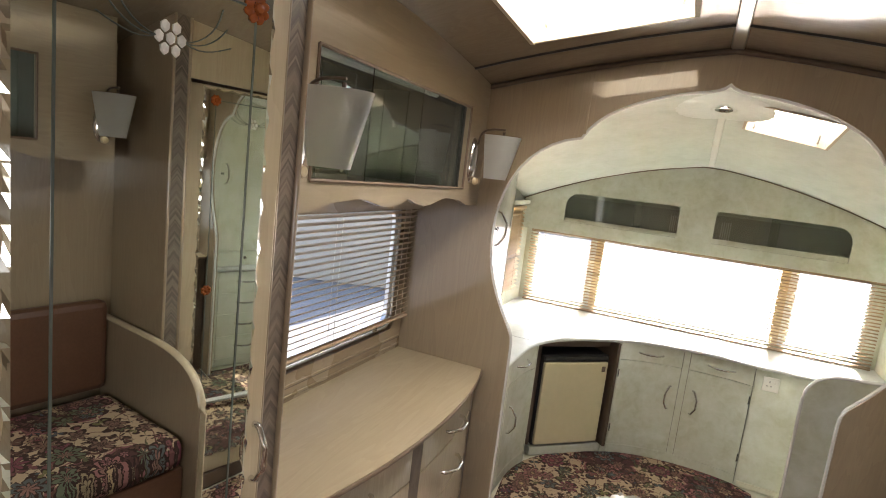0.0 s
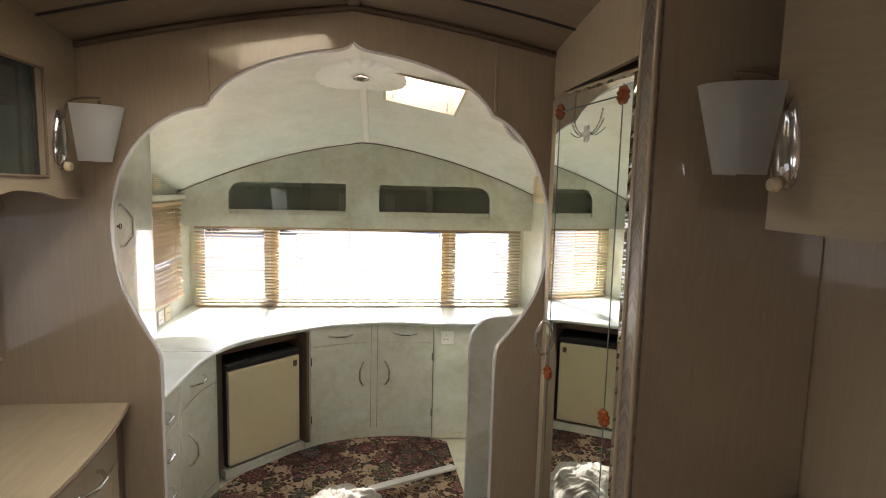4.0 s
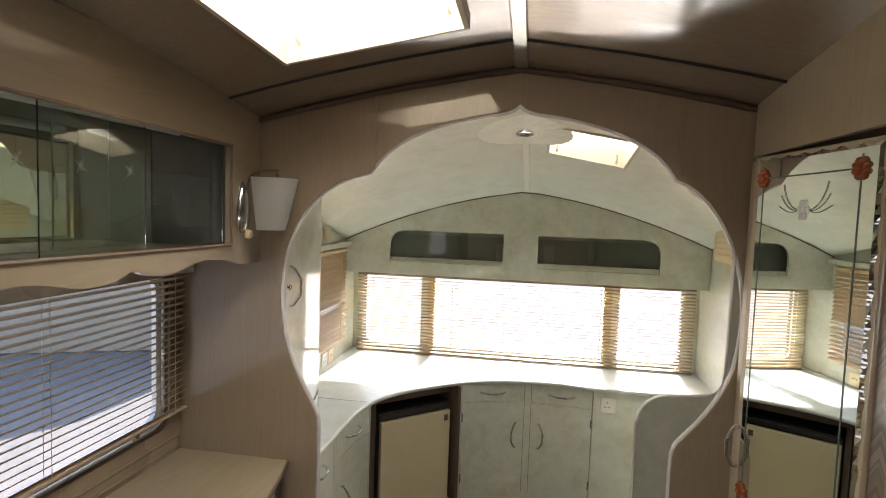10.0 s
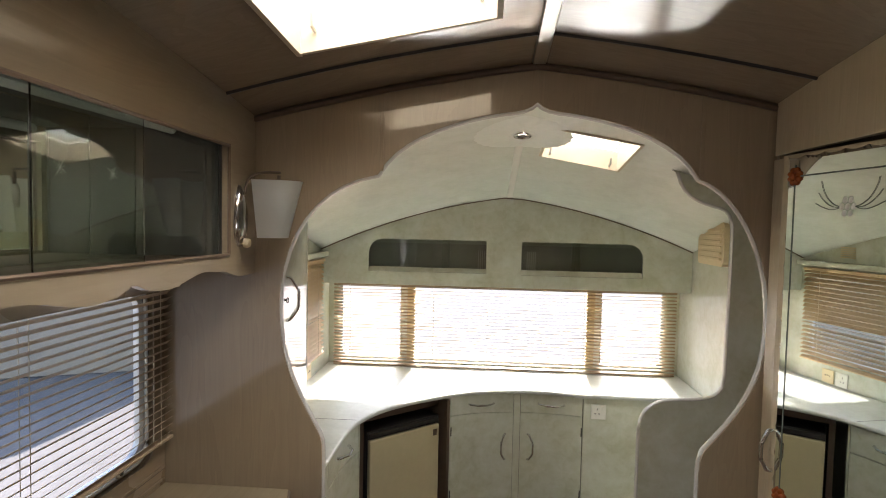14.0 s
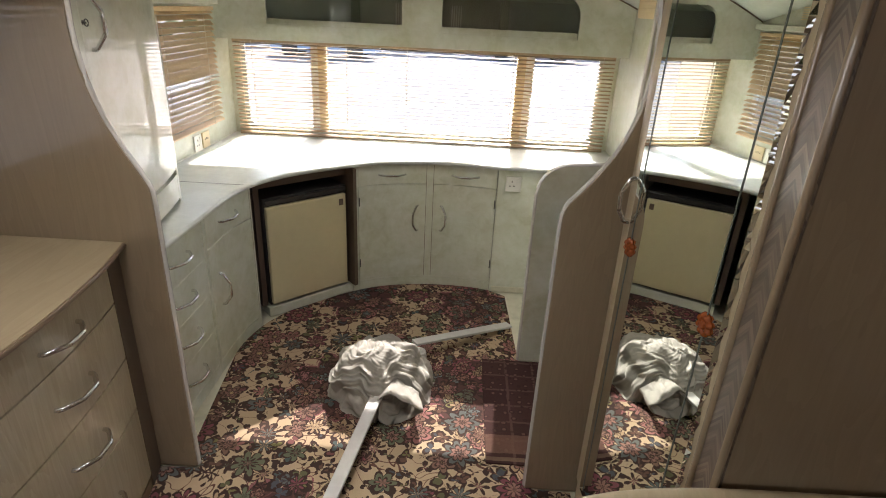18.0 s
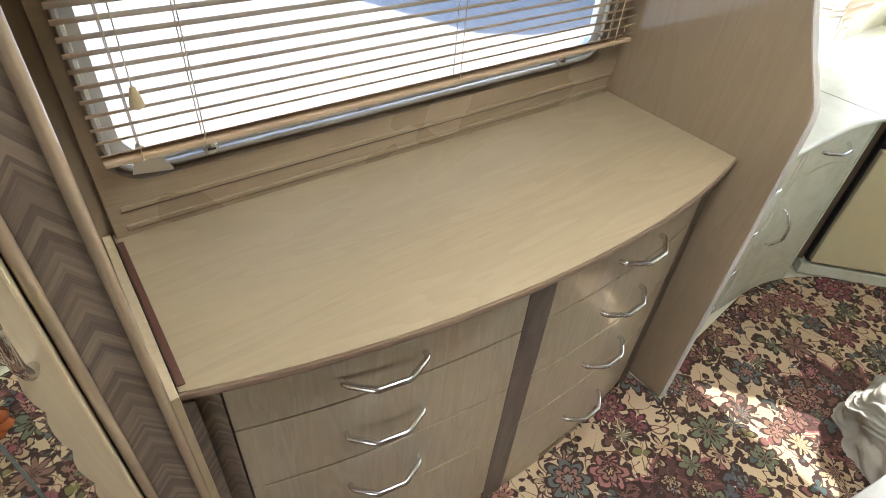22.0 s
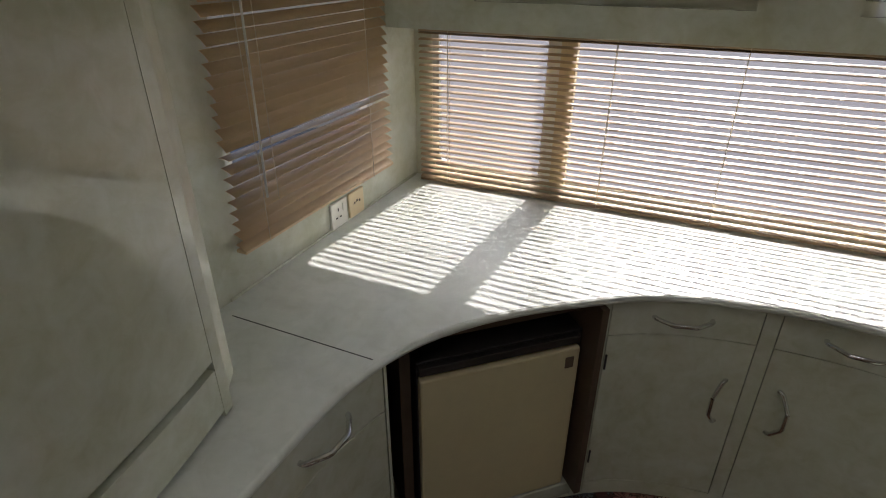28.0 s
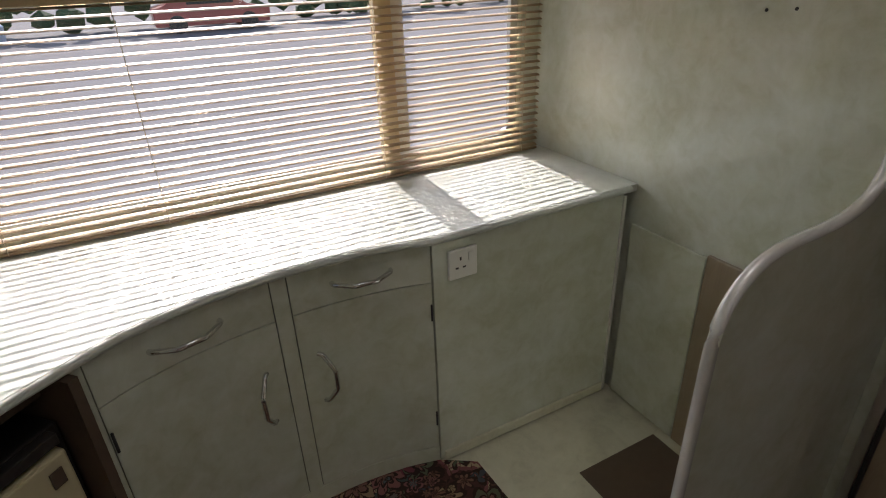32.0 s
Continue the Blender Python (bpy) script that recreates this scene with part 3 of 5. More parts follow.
# partition with the horseshoe arch
def arch_side(k, neck, wide):
    """One side of the arch from the tip down to the floor: k is -1 or 1."""
    q = [bez((0, 2.116), (0.02, 2.094), (0.05, 2.088), (0.10, 2.084), 4),
         bez((0.10, 2.084), (0.25, 2.062), (0.43, 2.005), (0.487, 1.89), 9),
         bez((0.487, 1.89), (wide - 0.11, 1.86), (wide, 1.68), (wide, 1.47), 10),
         bez((wide, 1.47), (wide, 1.28), (wide - 0.06, 1.19), (neck + 0.015, 1.065), 10),
         bez((neck + 0.015, 1.065), (neck, 1.04), (neck, 1.015), (neck, 0.965), 5),
         [(neck, 0.6), (neck, 0.0)]]
    return [Vector((k * p.x, p.y)) for p in chain(*q)]


ARCH_L, ARCH_R = arch_side(-1, 0.656, 0.800), arch_side(1, 0.522, 0.705)
pbm = bmesh.new()
for line, xw in ((ARCH_L, XL), (ARCH_R, XR)):
    n = 12
    ring = [(p.x, YP, p.y) for p in line] + [(xw, YP, 0.0)] + [(xw * (1 - k / n), YP, roof(xw * (1 - k / n), YP)) for k in range(n + 1)]
    solid(ring, (0, 0.03, 0), pbm)
partition = structure("wall_partition", pbm, M_wall_z, "brown oak veneer partition with cusped horseshoe arch", "wall")
for line, nm in ((ARCH_L, "trim_arch"), (ARCH_R, "trim_arch")):
    path = [(p.x, YP + 0.015, p.y) for p in line]
    tagged(smooth(part(nm, tube(path, 0.0085, 8, flat=1.0), M_trim), 60), "white edging bead along the arch", "trim", kind="structure")
for x, z0 in ((-0.475, 1.89), (0.49, 1.89)):
    tagged(part("trim_seam", box(x - 0.006, x + 0.006, YP - 0.004, YP, z0 + 0.012, roof(x, YP) - 0.012, 0.0015), M_wall_z), "narrow veneer joint strip", "trim", kind="structure")
# cove strips where the ceiling meets the partition, ceiling seam and ridge strip
for x0, x1 in ((XL, 0.0), (0.0, XR)):
    tagged(smooth(part("trim_cove", tube([(x0 + (x1 - x0) * k / 8, YP - 0.006, roof(x0 + (x1 - x0) * k / 8, YP) - 0.010) for k in range(9)], 0.011, 6), M_edge), 60), "dark quarter-round cove strip", "trim", kind="structure")
    tagged(smooth(part("trim_ceiling_seam", tube([(x0 + (x1 - x0) * k / 8, 2.30, roof(x0 + (x1 - x0) * k / 8, 2.30) - 0.003) for k in range(9)], 0.007, 6), M_black), 60), "dark ceiling joint strip", "trim", kind="structure")
rb = bmesh.new()
for k in range(14):
    ya, yb = Y0 + (YP - 0.02 - Y0) * k / 14, Y0 + (YP - 0.02 - Y0) * (k + 1) / 14
    vs = [rb.verts.new((sx * w, y, apex(y) - dz)) for y in (ya, yb) for sx, w, dz in ((-1, 0.022, 0.003), (-1, 0.018, 0.011), (1, 0.018, 0.011), (1, 0.022, 0.003))]
    for i in range(3):
        rb.faces.new((vs[i], vs[i + 1], vs[i + 5], vs[i + 4]))
bmesh.ops.remove_doubles(rb, verts=rb.verts, dist=1e-5)
tagged(part("trim_ridge", rb, M_alu), "pale metal ridge strip along the ceiling", "trim", kind="structure")
rb = bmesh.new()
for k in range(10):
    ya, yb = 3.06 + 1.22 * k / 10, 3.06 + 1.22 * (k + 1) / 10
    vs = [rb.verts.new((sx * w, y, apex(y) - dz)) for y in (ya, yb) for sx, w, dz in ((-1, 0.018, 0.002), (-1, 0.015, 0.008), (1, 0.015, 0.008), (1, 0.018, 0.002))]
    for i in range(3):
        rb.faces.new((vs[i], vs[i + 1], vs[i + 5], vs[i + 4]))
bmesh.ops.remove_doubles(rb, verts=rb.verts, dist=1e-5)
tagged(part("trim_ridge_kitchen", rb, M_white), "white plastic ridge strip on the kitchen ceiling", "trim", kind="structure")

# skylights
M_curb = plain("cream_roof_light_frame", (0.56, 0.48, 0.35), 0.45, vary=0.08)
def skylight(name, h, depth, lip, label):
    x0, x1, y0, y1 = h
    t = thing(name, ((x0 + x1) / 2, (y0 + y1) / 2, roof((x0 + x1) / 2, (y0 + y1) / 2)), label, "skylight", kind="structure")

    def curb(pts, inward):
        bm = bmesh.new()
        a = [bm.verts.new((x, y, roof(x, y) - lip)) for x, y in pts]
        b = [bm.verts.new((x, y, roof(x, y) + depth)) for x, y in pts]
        c = [bm.verts.new((x + inward[0], y + inward[1], roof(x, y) - lip)) for x, y in pts]
        d = [bm.verts.new((x + inward[0], y + inward[1], roof(x, y) + depth)) for x, y in pts]
        for q in ((a[0], a[1], b[1], b[0]), (c[0], c[1], d[1], d[0]), (a[0], a[1], c[1], c[0]), (b[0], b[1], d[1], d[0]), (a[0], b[0], d[0], c[0]), (a[1], b[1], d[1], c[1])):
            bm.faces.new(q)
        part("frame", bm, M_curb, t)
    w = 0.014
    curb([(x0, y0), (x0, y1)], (w, 0))
    curb([(x1, y0), (x1, y1)], (-w, 0))
    curb([(x0 + w, y0), (x1 - w, y0)], (0, w))
    curb([(x0 + w, y1), (x1 - w, y1)], (0, -w))
    bm = bmesh.new()
    g = {}
    for i in range(9):
        for j in range(9):
            u, v = i / 8, j / 8
            lift = 0.07 * (1 - (2 * u - 1) ** 4) * (1 - (2 * v - 1) ** 4)
            x, y = x0 + (x1 - x0) * u, y0 + (y1 - y0) * v
            g[i, j] = bm.verts.new((x, y, roof(x, y) + depth + lift * 0.25))
    for i in range(8):
        for j in range(8):
            bm.faces.new((g[i, j], g[i + 1, j], g[i + 1, j + 1], g[i, j + 1]))
    bmesh.ops.solidify(bm, geom=list(bm.faces), thickness=0.003)
    dome = smooth(part("dome", bm, M_dome, t, "clear acrylic dome"), 80)
    dome.visible_shadow = False
    for sx in (x0 + 0.05, x1 - 0.05):
        part("catch", tube([(sx, y1 - 0.018, roof(sx, y1) + 0.01), (sx, y1 - 0.045, roof(sx, y1) + 0.015), (sx, y1 - 0.05, roof(sx, y1) + 0.045)], 0.005, 6), M_alu, t, "metal stay catch")
    return t


M_dome = glass("acrylic_dome", (1, 1, 1), 0.0)
skylight("skylight_1", SKY_L, 0.10, 0.034, "open cream-framed roof light with clear dome")
skylight("skylight_2", SKY_K, 0.085, 0.006, "small cream-framed roof light over kitchen")

# round moulded ceiling vent in the kitchen
vent_c = Vector((0.0, 3.19, apex(3.19) - 0.012))
vent_tilt = Matrix.Rotation(math.atan(-0.15), 3, "X")
ros = thing("ceiling_rosette", vent_c, "pale moulded plastic ceiling rose with scalloped rim", "ceiling vent")
bm = bmesh.new()
rings = []
for r, h in ((0.035, 0.010), (0.042, 0.013), (0.05, 0.010), (0.058, 0.013), (0.068, 0.009), (0.078, 0.012), (0.09, 0.008), (0.11, 0.008), (0.14, 0.007), (0.17, 0.009), (0.19, 0.005), (0.205, 0.001)):
    row = []
    for q in range(144):
        a = 2 * math.pi * q / 144
        rr = r + (0.006 * abs(math.sin(12 * a)) if r > 0.18 else 0)
        x, y = rr * math.cos(a), 3.19 + rr * math.sin(a)
        leaf = 0.004 * max(0.0, math.sin(24 * a)) * abs(math.sin(6 * a)) if 0.12 < r < 0.18 else 0
        row.append(bm.verts.new((x, y, roof(x, y) - h - leaf)))
    rings.append(row)
for a, b in zip(rings, rings[1:]):
    for q in range(144):
        bm.faces.new((a[q], a[(q + 1) % 144], b[(q + 1) % 144], b[q]))
bm.faces.new(rings[0])
smooth(part("rose", bm, M_rose, ros), 40)
vent_m = Matrix.Translation(vent_c) @ vent_tilt.to_4x4()
part("vent_ring", lathe([(0.024, -0.004), (0.028, -0.010), (0.038, -0.009), (0.041, 0.0)], vent_m), M_chrome, ros, "chrome vent ring")
part("vent_cap", lathe([(0.027, -0.003), (0.016, -0.007), (0.004, -0.008)], vent_m), M_black, ros, "small dark vent cap")

# ---- blinds ----
def blind(name, a, b, inward, z0, z1, count, width, tilts, mat, label, cords, rail=True, low=True):
    """Venetian blind: slats from a to b in plan, hung between two heights."""
    a, b, inward = Vector((*a, 0)), Vector((*b, 0)), Vector((*inward, 0))
    run = b - a
    t = thing(name, ((a + b) / 2) + Vector((0, 0, z0)), label, "blind")
    ex = run.normalized()
    turn = Matrix((ex, inward, ex.cross(inward))).transposed().to_4x4()
    up = 1 if ex.cross(inward).z > 0 else -1
    bm = bmesh.new()
    prof = [(-0.5, 0.0), (-0.25, 0.0014), (0.0, 0.0019), (0.25, 0.0014), (0.5, 0.0)]
    n = 12
    rows = []
    for k in range(n + 1):
        x = -0.5 + k / n
        top = [bm.verts.new((x * run.length, u * width, (h + 0.0003) * up)) for u, h in prof]
        low = [bm.verts.new((x * run.length, u * width, (h - 0.0003) * up)) for u, h in reversed(prof)]
        rows.append(top + low)
    for p, q in zip(rows, rows[1:]):
        for i in range(10):
            bm.faces.new((p[i], p[(i + 1) % 10], q[(i + 1) % 10], q[i]))
    bm.faces.new(rows[0])
    bm.faces.new(rows[-1])
    bmesh.ops.recalc_face_normals(bm, faces=bm.faces)
    me = bpy.data.meshes.new("slat")
    bm.to_mesh(me)
    bm.free()
    rnd = random.Random(name)
    for i in range(count):
        z = z0 + 0.016 + (z1 - z0 - 0.04) * i / (count - 1)
        tilt = tilts(i / (count - 1)) + rnd.uniform(-1.5, 1.5)
        m = Matrix.Translation((a + b) / 2 + Vector((0, 0, z + rnd.uniform(-0.0006, 0.0006)))) @ turn @ pose(0, 0, 0, -tilt * up, rnd.uniform(-0.06, 0.06), 0)
        share("slat", me, mat, t, "", m)
    mid = (a + b) / 2

    def bar(nm, z, h, d):
        bm = box(-run.length / 2, run.length / 2, -d / 2, d / 2, -h / 2, h / 2, 0.002)
        bmesh.ops.transform(bm, matrix=Matrix.Translation(mid + Vector((0, 0, z))) @ turn, verts=bm.verts)
        part(nm, bm, mat, t)
    if low:
        bar("bottom_rail", z0 + 0.005, 0.009, width)
    if rail:
        bar("head_rail", z1 - 0.01, 0.02, width * 1.1)
    for c in cords:
        p = a + run * c
        for s in (-1, 1):
            part("cord", tube([p + inward * (s * width * 0.52) + Vector((0, 0, z)) for z in (z0, z1)], 0.0011, 5), M_cord, t)
    return t


# front window
M_frame = plain("satin_window_frame", (0.74, 0.73, 0.70), 0.28, 0.35, 0.05)


def window(name, h, lay, axis, label, mullions=(), frame_mat=None):
    """Acrylic caravan window in a wall: lay is the plane, axis the wall's normal."""
    fm = frame_mat or M_alu
    a0, a1, c0, c1 = h
    put = (lambda u, v, d: (lay + d * axis, u, v)) if name != "window_1" else (lambda u, v, d: (u, lay + d * axis, v))
    push = (lambda d: (d * axis, 0, 0)) if name != "window_1" else (lambda d: (0, d * axis, 0))
    t = thing(name, put((a0 + a1) / 2, c0, 0), label, "window", kind="structure")
    outer = [put(u, v, 0.004) for u, v in rounded(a0 - 0.004, a1 + 0.004, c0 - 0.004, c1 + 0.004, 0.06)]
    inner = [put(u, v, 0.004) for u, v in rounded(a0 + 0.026, a1 - 0.026, c0 + 0.026, c1 - 0.026, 0.045)]
    part("window_frame", solid(outer, push(0.02), None, [inner]), fm, t)
    pane = part("pane", solid([put(u, v, 0.012) for u, v in rounded(a0 + 0.02, a1 - 0.02, c0 + 0.02, c1 - 0.02, 0.045)], push(0.004)), M_glass, t)
    pane.visible_shadow = False
    for m in mullions:
        g = m + (0.045 if m > 0 else -0.045)
        part("mullion", solid([put(u, v, -0.022) for u, v in ((m - 0.026, c0 + 0.01), (m + 0.026, c0 + 0.01), (m + 0.026, c1 - 0.01), (m - 0.026, c1 - 0.01))], push(0.03)), M_cream, t, "cream inner post")
        part("mullion", solid([put(u, v, 0.010) for u, v in ((g - 0.032, c0 + 0.01), (g + 0.032, c0 + 0.01), (g + 0.032, c1 - 0.01), (g - 0.032, c1 - 0.01))], push(0.03)), M_white, t, "pale outer post")
    return t


window("window_1", FW, YF + 0.06, 1, "wide three-light front window in cream frame", (-0.630, 0.558))
blind("venetian_blind", (-1.148, YF), (1.092, YF), (0, -1), Z_TOP + 0.004, 1.335, 25, 0.0195, lambda s: 16, M_slat2, "beige metal venetian blind over worktop, slats open", (0.05, 0.30, 0.46, 0.74, 0.97))

wl = window("window_2", LW, XL, -1, "rounded aluminium window with chrome stays", (), M_frame)
part("frame_bead", tube([(XL + 0.004, u, v) for u, v in rounded(LW[0] + 0.002, LW[1] - 0.002, LW[2] + 0.002, LW[3] - 0.002, 0.055)], 0.0065, 8, True), M_trim, wl, "bright rounded inner bead")
part("frame_bead", tube([(XL - 0.012, u, v) for u, v in rounded(LW[0] + 0.020, LW[1] - 0.020, LW[2] + 0.020, LW[3] - 0.020, 0.045)], 0.0055, 8, True), M_alu, wl, "aluminium pane bead")
for y in (1.385, 2.265):
    stay = Matrix.Translation((XL + 0.004, y, 1.006)) @ pose(0, 0, 0, 0, 90, 0)
    knob = part("latch", lathe([(0.004, 0.0), (0.007, 0.008), (0.013, 0.012), (0.014, 0.020), (0.010, 0.025), (0.003, 0.026)], stay, 16), M_chrome, wl, "chrome window stay")
    smooth(knob, 50)
    part("latch_arm", box(XL + 0.003, XL + 0.012, y - 0.026, y + 0.010, 1.014, 1.024, 0.003), M_chrome, wl, "chrome stay arm")
    part("latch_slot", box(XL + 0.029, XL + 0.0315, y - 0.007, y + 0.007, 1.004, 1.008, 0.0005), M_black, wl, "dark slot")
tagged(part("trim_window", solid([(XL + 0.003, u, v) for u, v in ((1.195, Z_SIDE), (2.495, Z_SIDE), (2.495, 1.60), (1.195, 1.60))], (0.018, 0, 0), None,
     [[(XL + 0.003, u, v) for u, v in rounded(1.214, 2.440, 0.975, 1.55, 0.065)]]), M_wall_y), "brown oak window surround", "trim", kind="structure")
for z in (0.8835, 0.9215):
    tagged(part("trim_groove", box(XL + 0.0205, XL + 0.0225, 1.215, 2.49, z, z + 0.0025), M_edge), "dark line under the sill moulding", "trim", kind="structure")
for z, d in ((0.886, 0.014), (0.924, 0.012)):
    tagged(part("trim_sill", box(XL + 0.003, XL + d + 0.012, 1.215, 2.49, z, z + 0.010, 0.002), M_wall_y), "narrow oak sill moulding", "trim", kind="structure")
blind("venetian_blind", (XL + 0.045, 1.215), (XL + 0.045, 2.485), (1, 0), 1.030, 1.575, 23, 0.024, lambda s: -36, M_slat, "tan metal venetian blind with open slats", (0.045, 0.125, 0.55, 0.945), True, False)
tagged(part("trim_pelmet", box(XL + 0.068, XL + 0.08, 1.215, 2.488, 1.522, 1.598, 0.003), M_wall_y), "brown wooden pelmet board over the blind", "trim", kind="structure")
# pull knob of the blind
kn = thing("blind_pull", (XL + 0.072, 1.285, 1.13), "small cream plastic blind pull on cord", "blind pull")
part("knob", lathe([(0.004, 0.03), (0.009, 0.012), (0.011, 0.0), (0.006, -0.004)], Matrix.Translation((XL + 0.072, 1.285, 1.13)), 12), M_cream, kn)
part("pull_cord", tube([(XL + 0.072, 1.285, 1.158), (XL + 0.07, 1.288, 1.54)], 0.001, 5), M_cord, kn)

tri = [(XL + 0.024, 1.252, 0.992), (XL + 0.026, 1.318, 0.984), (XL + 0.030, 1.297, 1.030), (XL + 0.030, 1.270, 1.050)]
tagged(part("paper_scrap", solid(tri, (0.0025, 0, 0)), M_white), "torn white paper scrap stuck in window corner", "paper")

window("window_3", KW, XL, -1, "small rounded kitchen side window")
blind("venetian_blind", (XL + 0.03, 3.50), (XL + 0.03, 4.235), (1, 0), 0.895, 1.50, 21, 0.032, lambda s: 43 if s > 0.42 else (6 if s > 0.37 else 23), M_slat3, "tan venetian blind with nearly closed slats", (0.12, 0.82))
wand = thing("blind_wand", (XL + 0.06, 3.58, 0.98), "white plastic blind tilt wand and cord", "blind wand")
part("wand", tube([(XL + 0.058, 3.60, 1.47), (XL + 0.062, 3.585, 1.02)], 0.003, 6), M_white, wand)
part("pull_cord", tube([(XL + 0.06, 3.63, 1.47), (XL + 0.062, 3.625, 1.0)], 0.001, 5), M_cord, wand)

tagged(part("trim_blind_ledge", box(XL + 0.003, XL + 0.055, 3.44, 4.285, 1.512, 1.545, 0.004), M_lam), "pale ledge above the kitchen blind", "trim", kind="structure")

# ---- living end: sideboard ----
SB = bez((-0.800, 1.190), (-0.675, 1.56), (-0.650, 2.10), (-0.765, 2.497), 24)
SB = [Vector((p.x, p.y)) for p in SB]
side = thing("sideboard", (-0.95, 1.85, 0.0), "light oak bow-front sideboard with eight drawers, chrome handles", "sideboard")
ring = [(p.x, p.y, Z_SIDE - 0.018) for p in SB] + [(XL + 0.004, 2.497, Z_SIDE - 0.018), (XL + 0.004, 1.190, Z_SIDE - 0.018)]
part("top", solid(ring, (0, 0, 0.018)), M_oak_top, side, "pale oak laminate top with worn edge")
smooth(part("edge_strip", tube([(p.x + 0.001, p.y, Z_SIDE - 0.009) for p in SB], 0.0072, 6), M_bead, side, "dark worn edging"), 60)
part("end_strip", box(-1.165, -0.808, 1.191, 1.202, Z_SIDE + 0.0005, Z_SIDE + 0.003, 0.001), M_redwood, side, "dark strip along the top's end")
FACE = offset(SB, 0.018)
part("carcass", solid([(p.x, p.y, 0.0) for p in offset(SB, 0.030)] + [(XL + 0.004, 2.497, 0.0), (XL + 0.004, 1.190, 0.0)], (0, 0, Z_SIDE - 0.019)), M_edge, side)
SL = length(FACE)


def at_y(line, y):
    s = 0.0
    for a, b in zip(line, line[1:]):
        if min(a.y, b.y) <= y <= max(a.y, b.y):
            return s + (y - a.y) / (b.y - a.y) * (b - a).length
        s += (b - a).length
    return s


part("end_stile", box(-0.835, -0.7905, 1.1885, 1.2045, 0.0, 0.852), M_chev_s, side, "herringbone veneer end stile")
part("end_board", box(XL + 0.004, -0.79, 1.173, 1.188, 0.0, Z_SIDE + 0.002, 0.001), M_oak_z, side, "pale oak end board")
levels = (0.060, 0.343, 0.533, 0.722, 0.850)
for y0, y1 in ((1.240, 1.778), (1.843, 2.395)):
    s0, s1 = at_y(FACE, y0), at_y(FACE, y1)
    for z0, z1 in zip(levels, levels[1:]):
        line = cut(FACE, s0 + 0.002, s1 - 0.002, 12)
        dr = smooth(part("drawer", strip(line, 1, z0 + 0.0028, z1 - 0.0028, 0.014), M_oak_dr, side, "bowed oak drawer front"), 30)
        p, d = along(FACE, s0 + (s1 - s0) * (0.46 if y0 < 1.5 else 0.49))
        handle(dr, (p.x, p.y, min(z0 + (z1 - z0) * 0.5, z1 - 0.09) if z0 < 0.1 else (z0 + z1) / 2), (d.x, d.y, 0), (d.y, -d.x, 0), 0.15)
s0, s1 = at_y(FACE, 1.778), at_y(FACE, 1.843)
part("divider", strip(cut(FACE, s0, s1, 3), 1, 0.01, 0.852, 0.016), M_stile, side, "grey-brown upright veneer divider")
part("end_stile", strip(cut(FACE, 0.005, at_y(FACE, 1.238), 3), 1, 0.01, 0.852, 0.016), M_chev_s, side, "herringbone veneer end stile")
# this end stile carries the shade beside the partition in its dark colour
part("end_stile", strip(cut(FACE, at_y(FACE, 2.398), SL, 4), 1, 0.01, 0.852, 0.016), M_edge, side, "end stile toned dark for the shade by the partition")
part("plinth", strip(offset(SB, 0.024), 1, 0.0, 0.043, 0.004), M_wall_y, side)

# ---- wall cabinet with sliding glass ----
def scallop(e):
    """Height of the cabinet's lower edge at the distance e from its middle."""
    knots = ((0.0, 1.604), (0.05, 1.584), (0.12, 1.577), (0.30, 1.603), (0.38, 1.597), (0.52, 1.572), (9.0, 1.568))
    for (a, za), (b, zb) in zip(knots, knots[1:]):
        if e <= b:
            t = (e - a) / (b - a)
            t = t if a == 0.0 else t * t * (3 - 2 * t)
            return za + (zb - za) * t


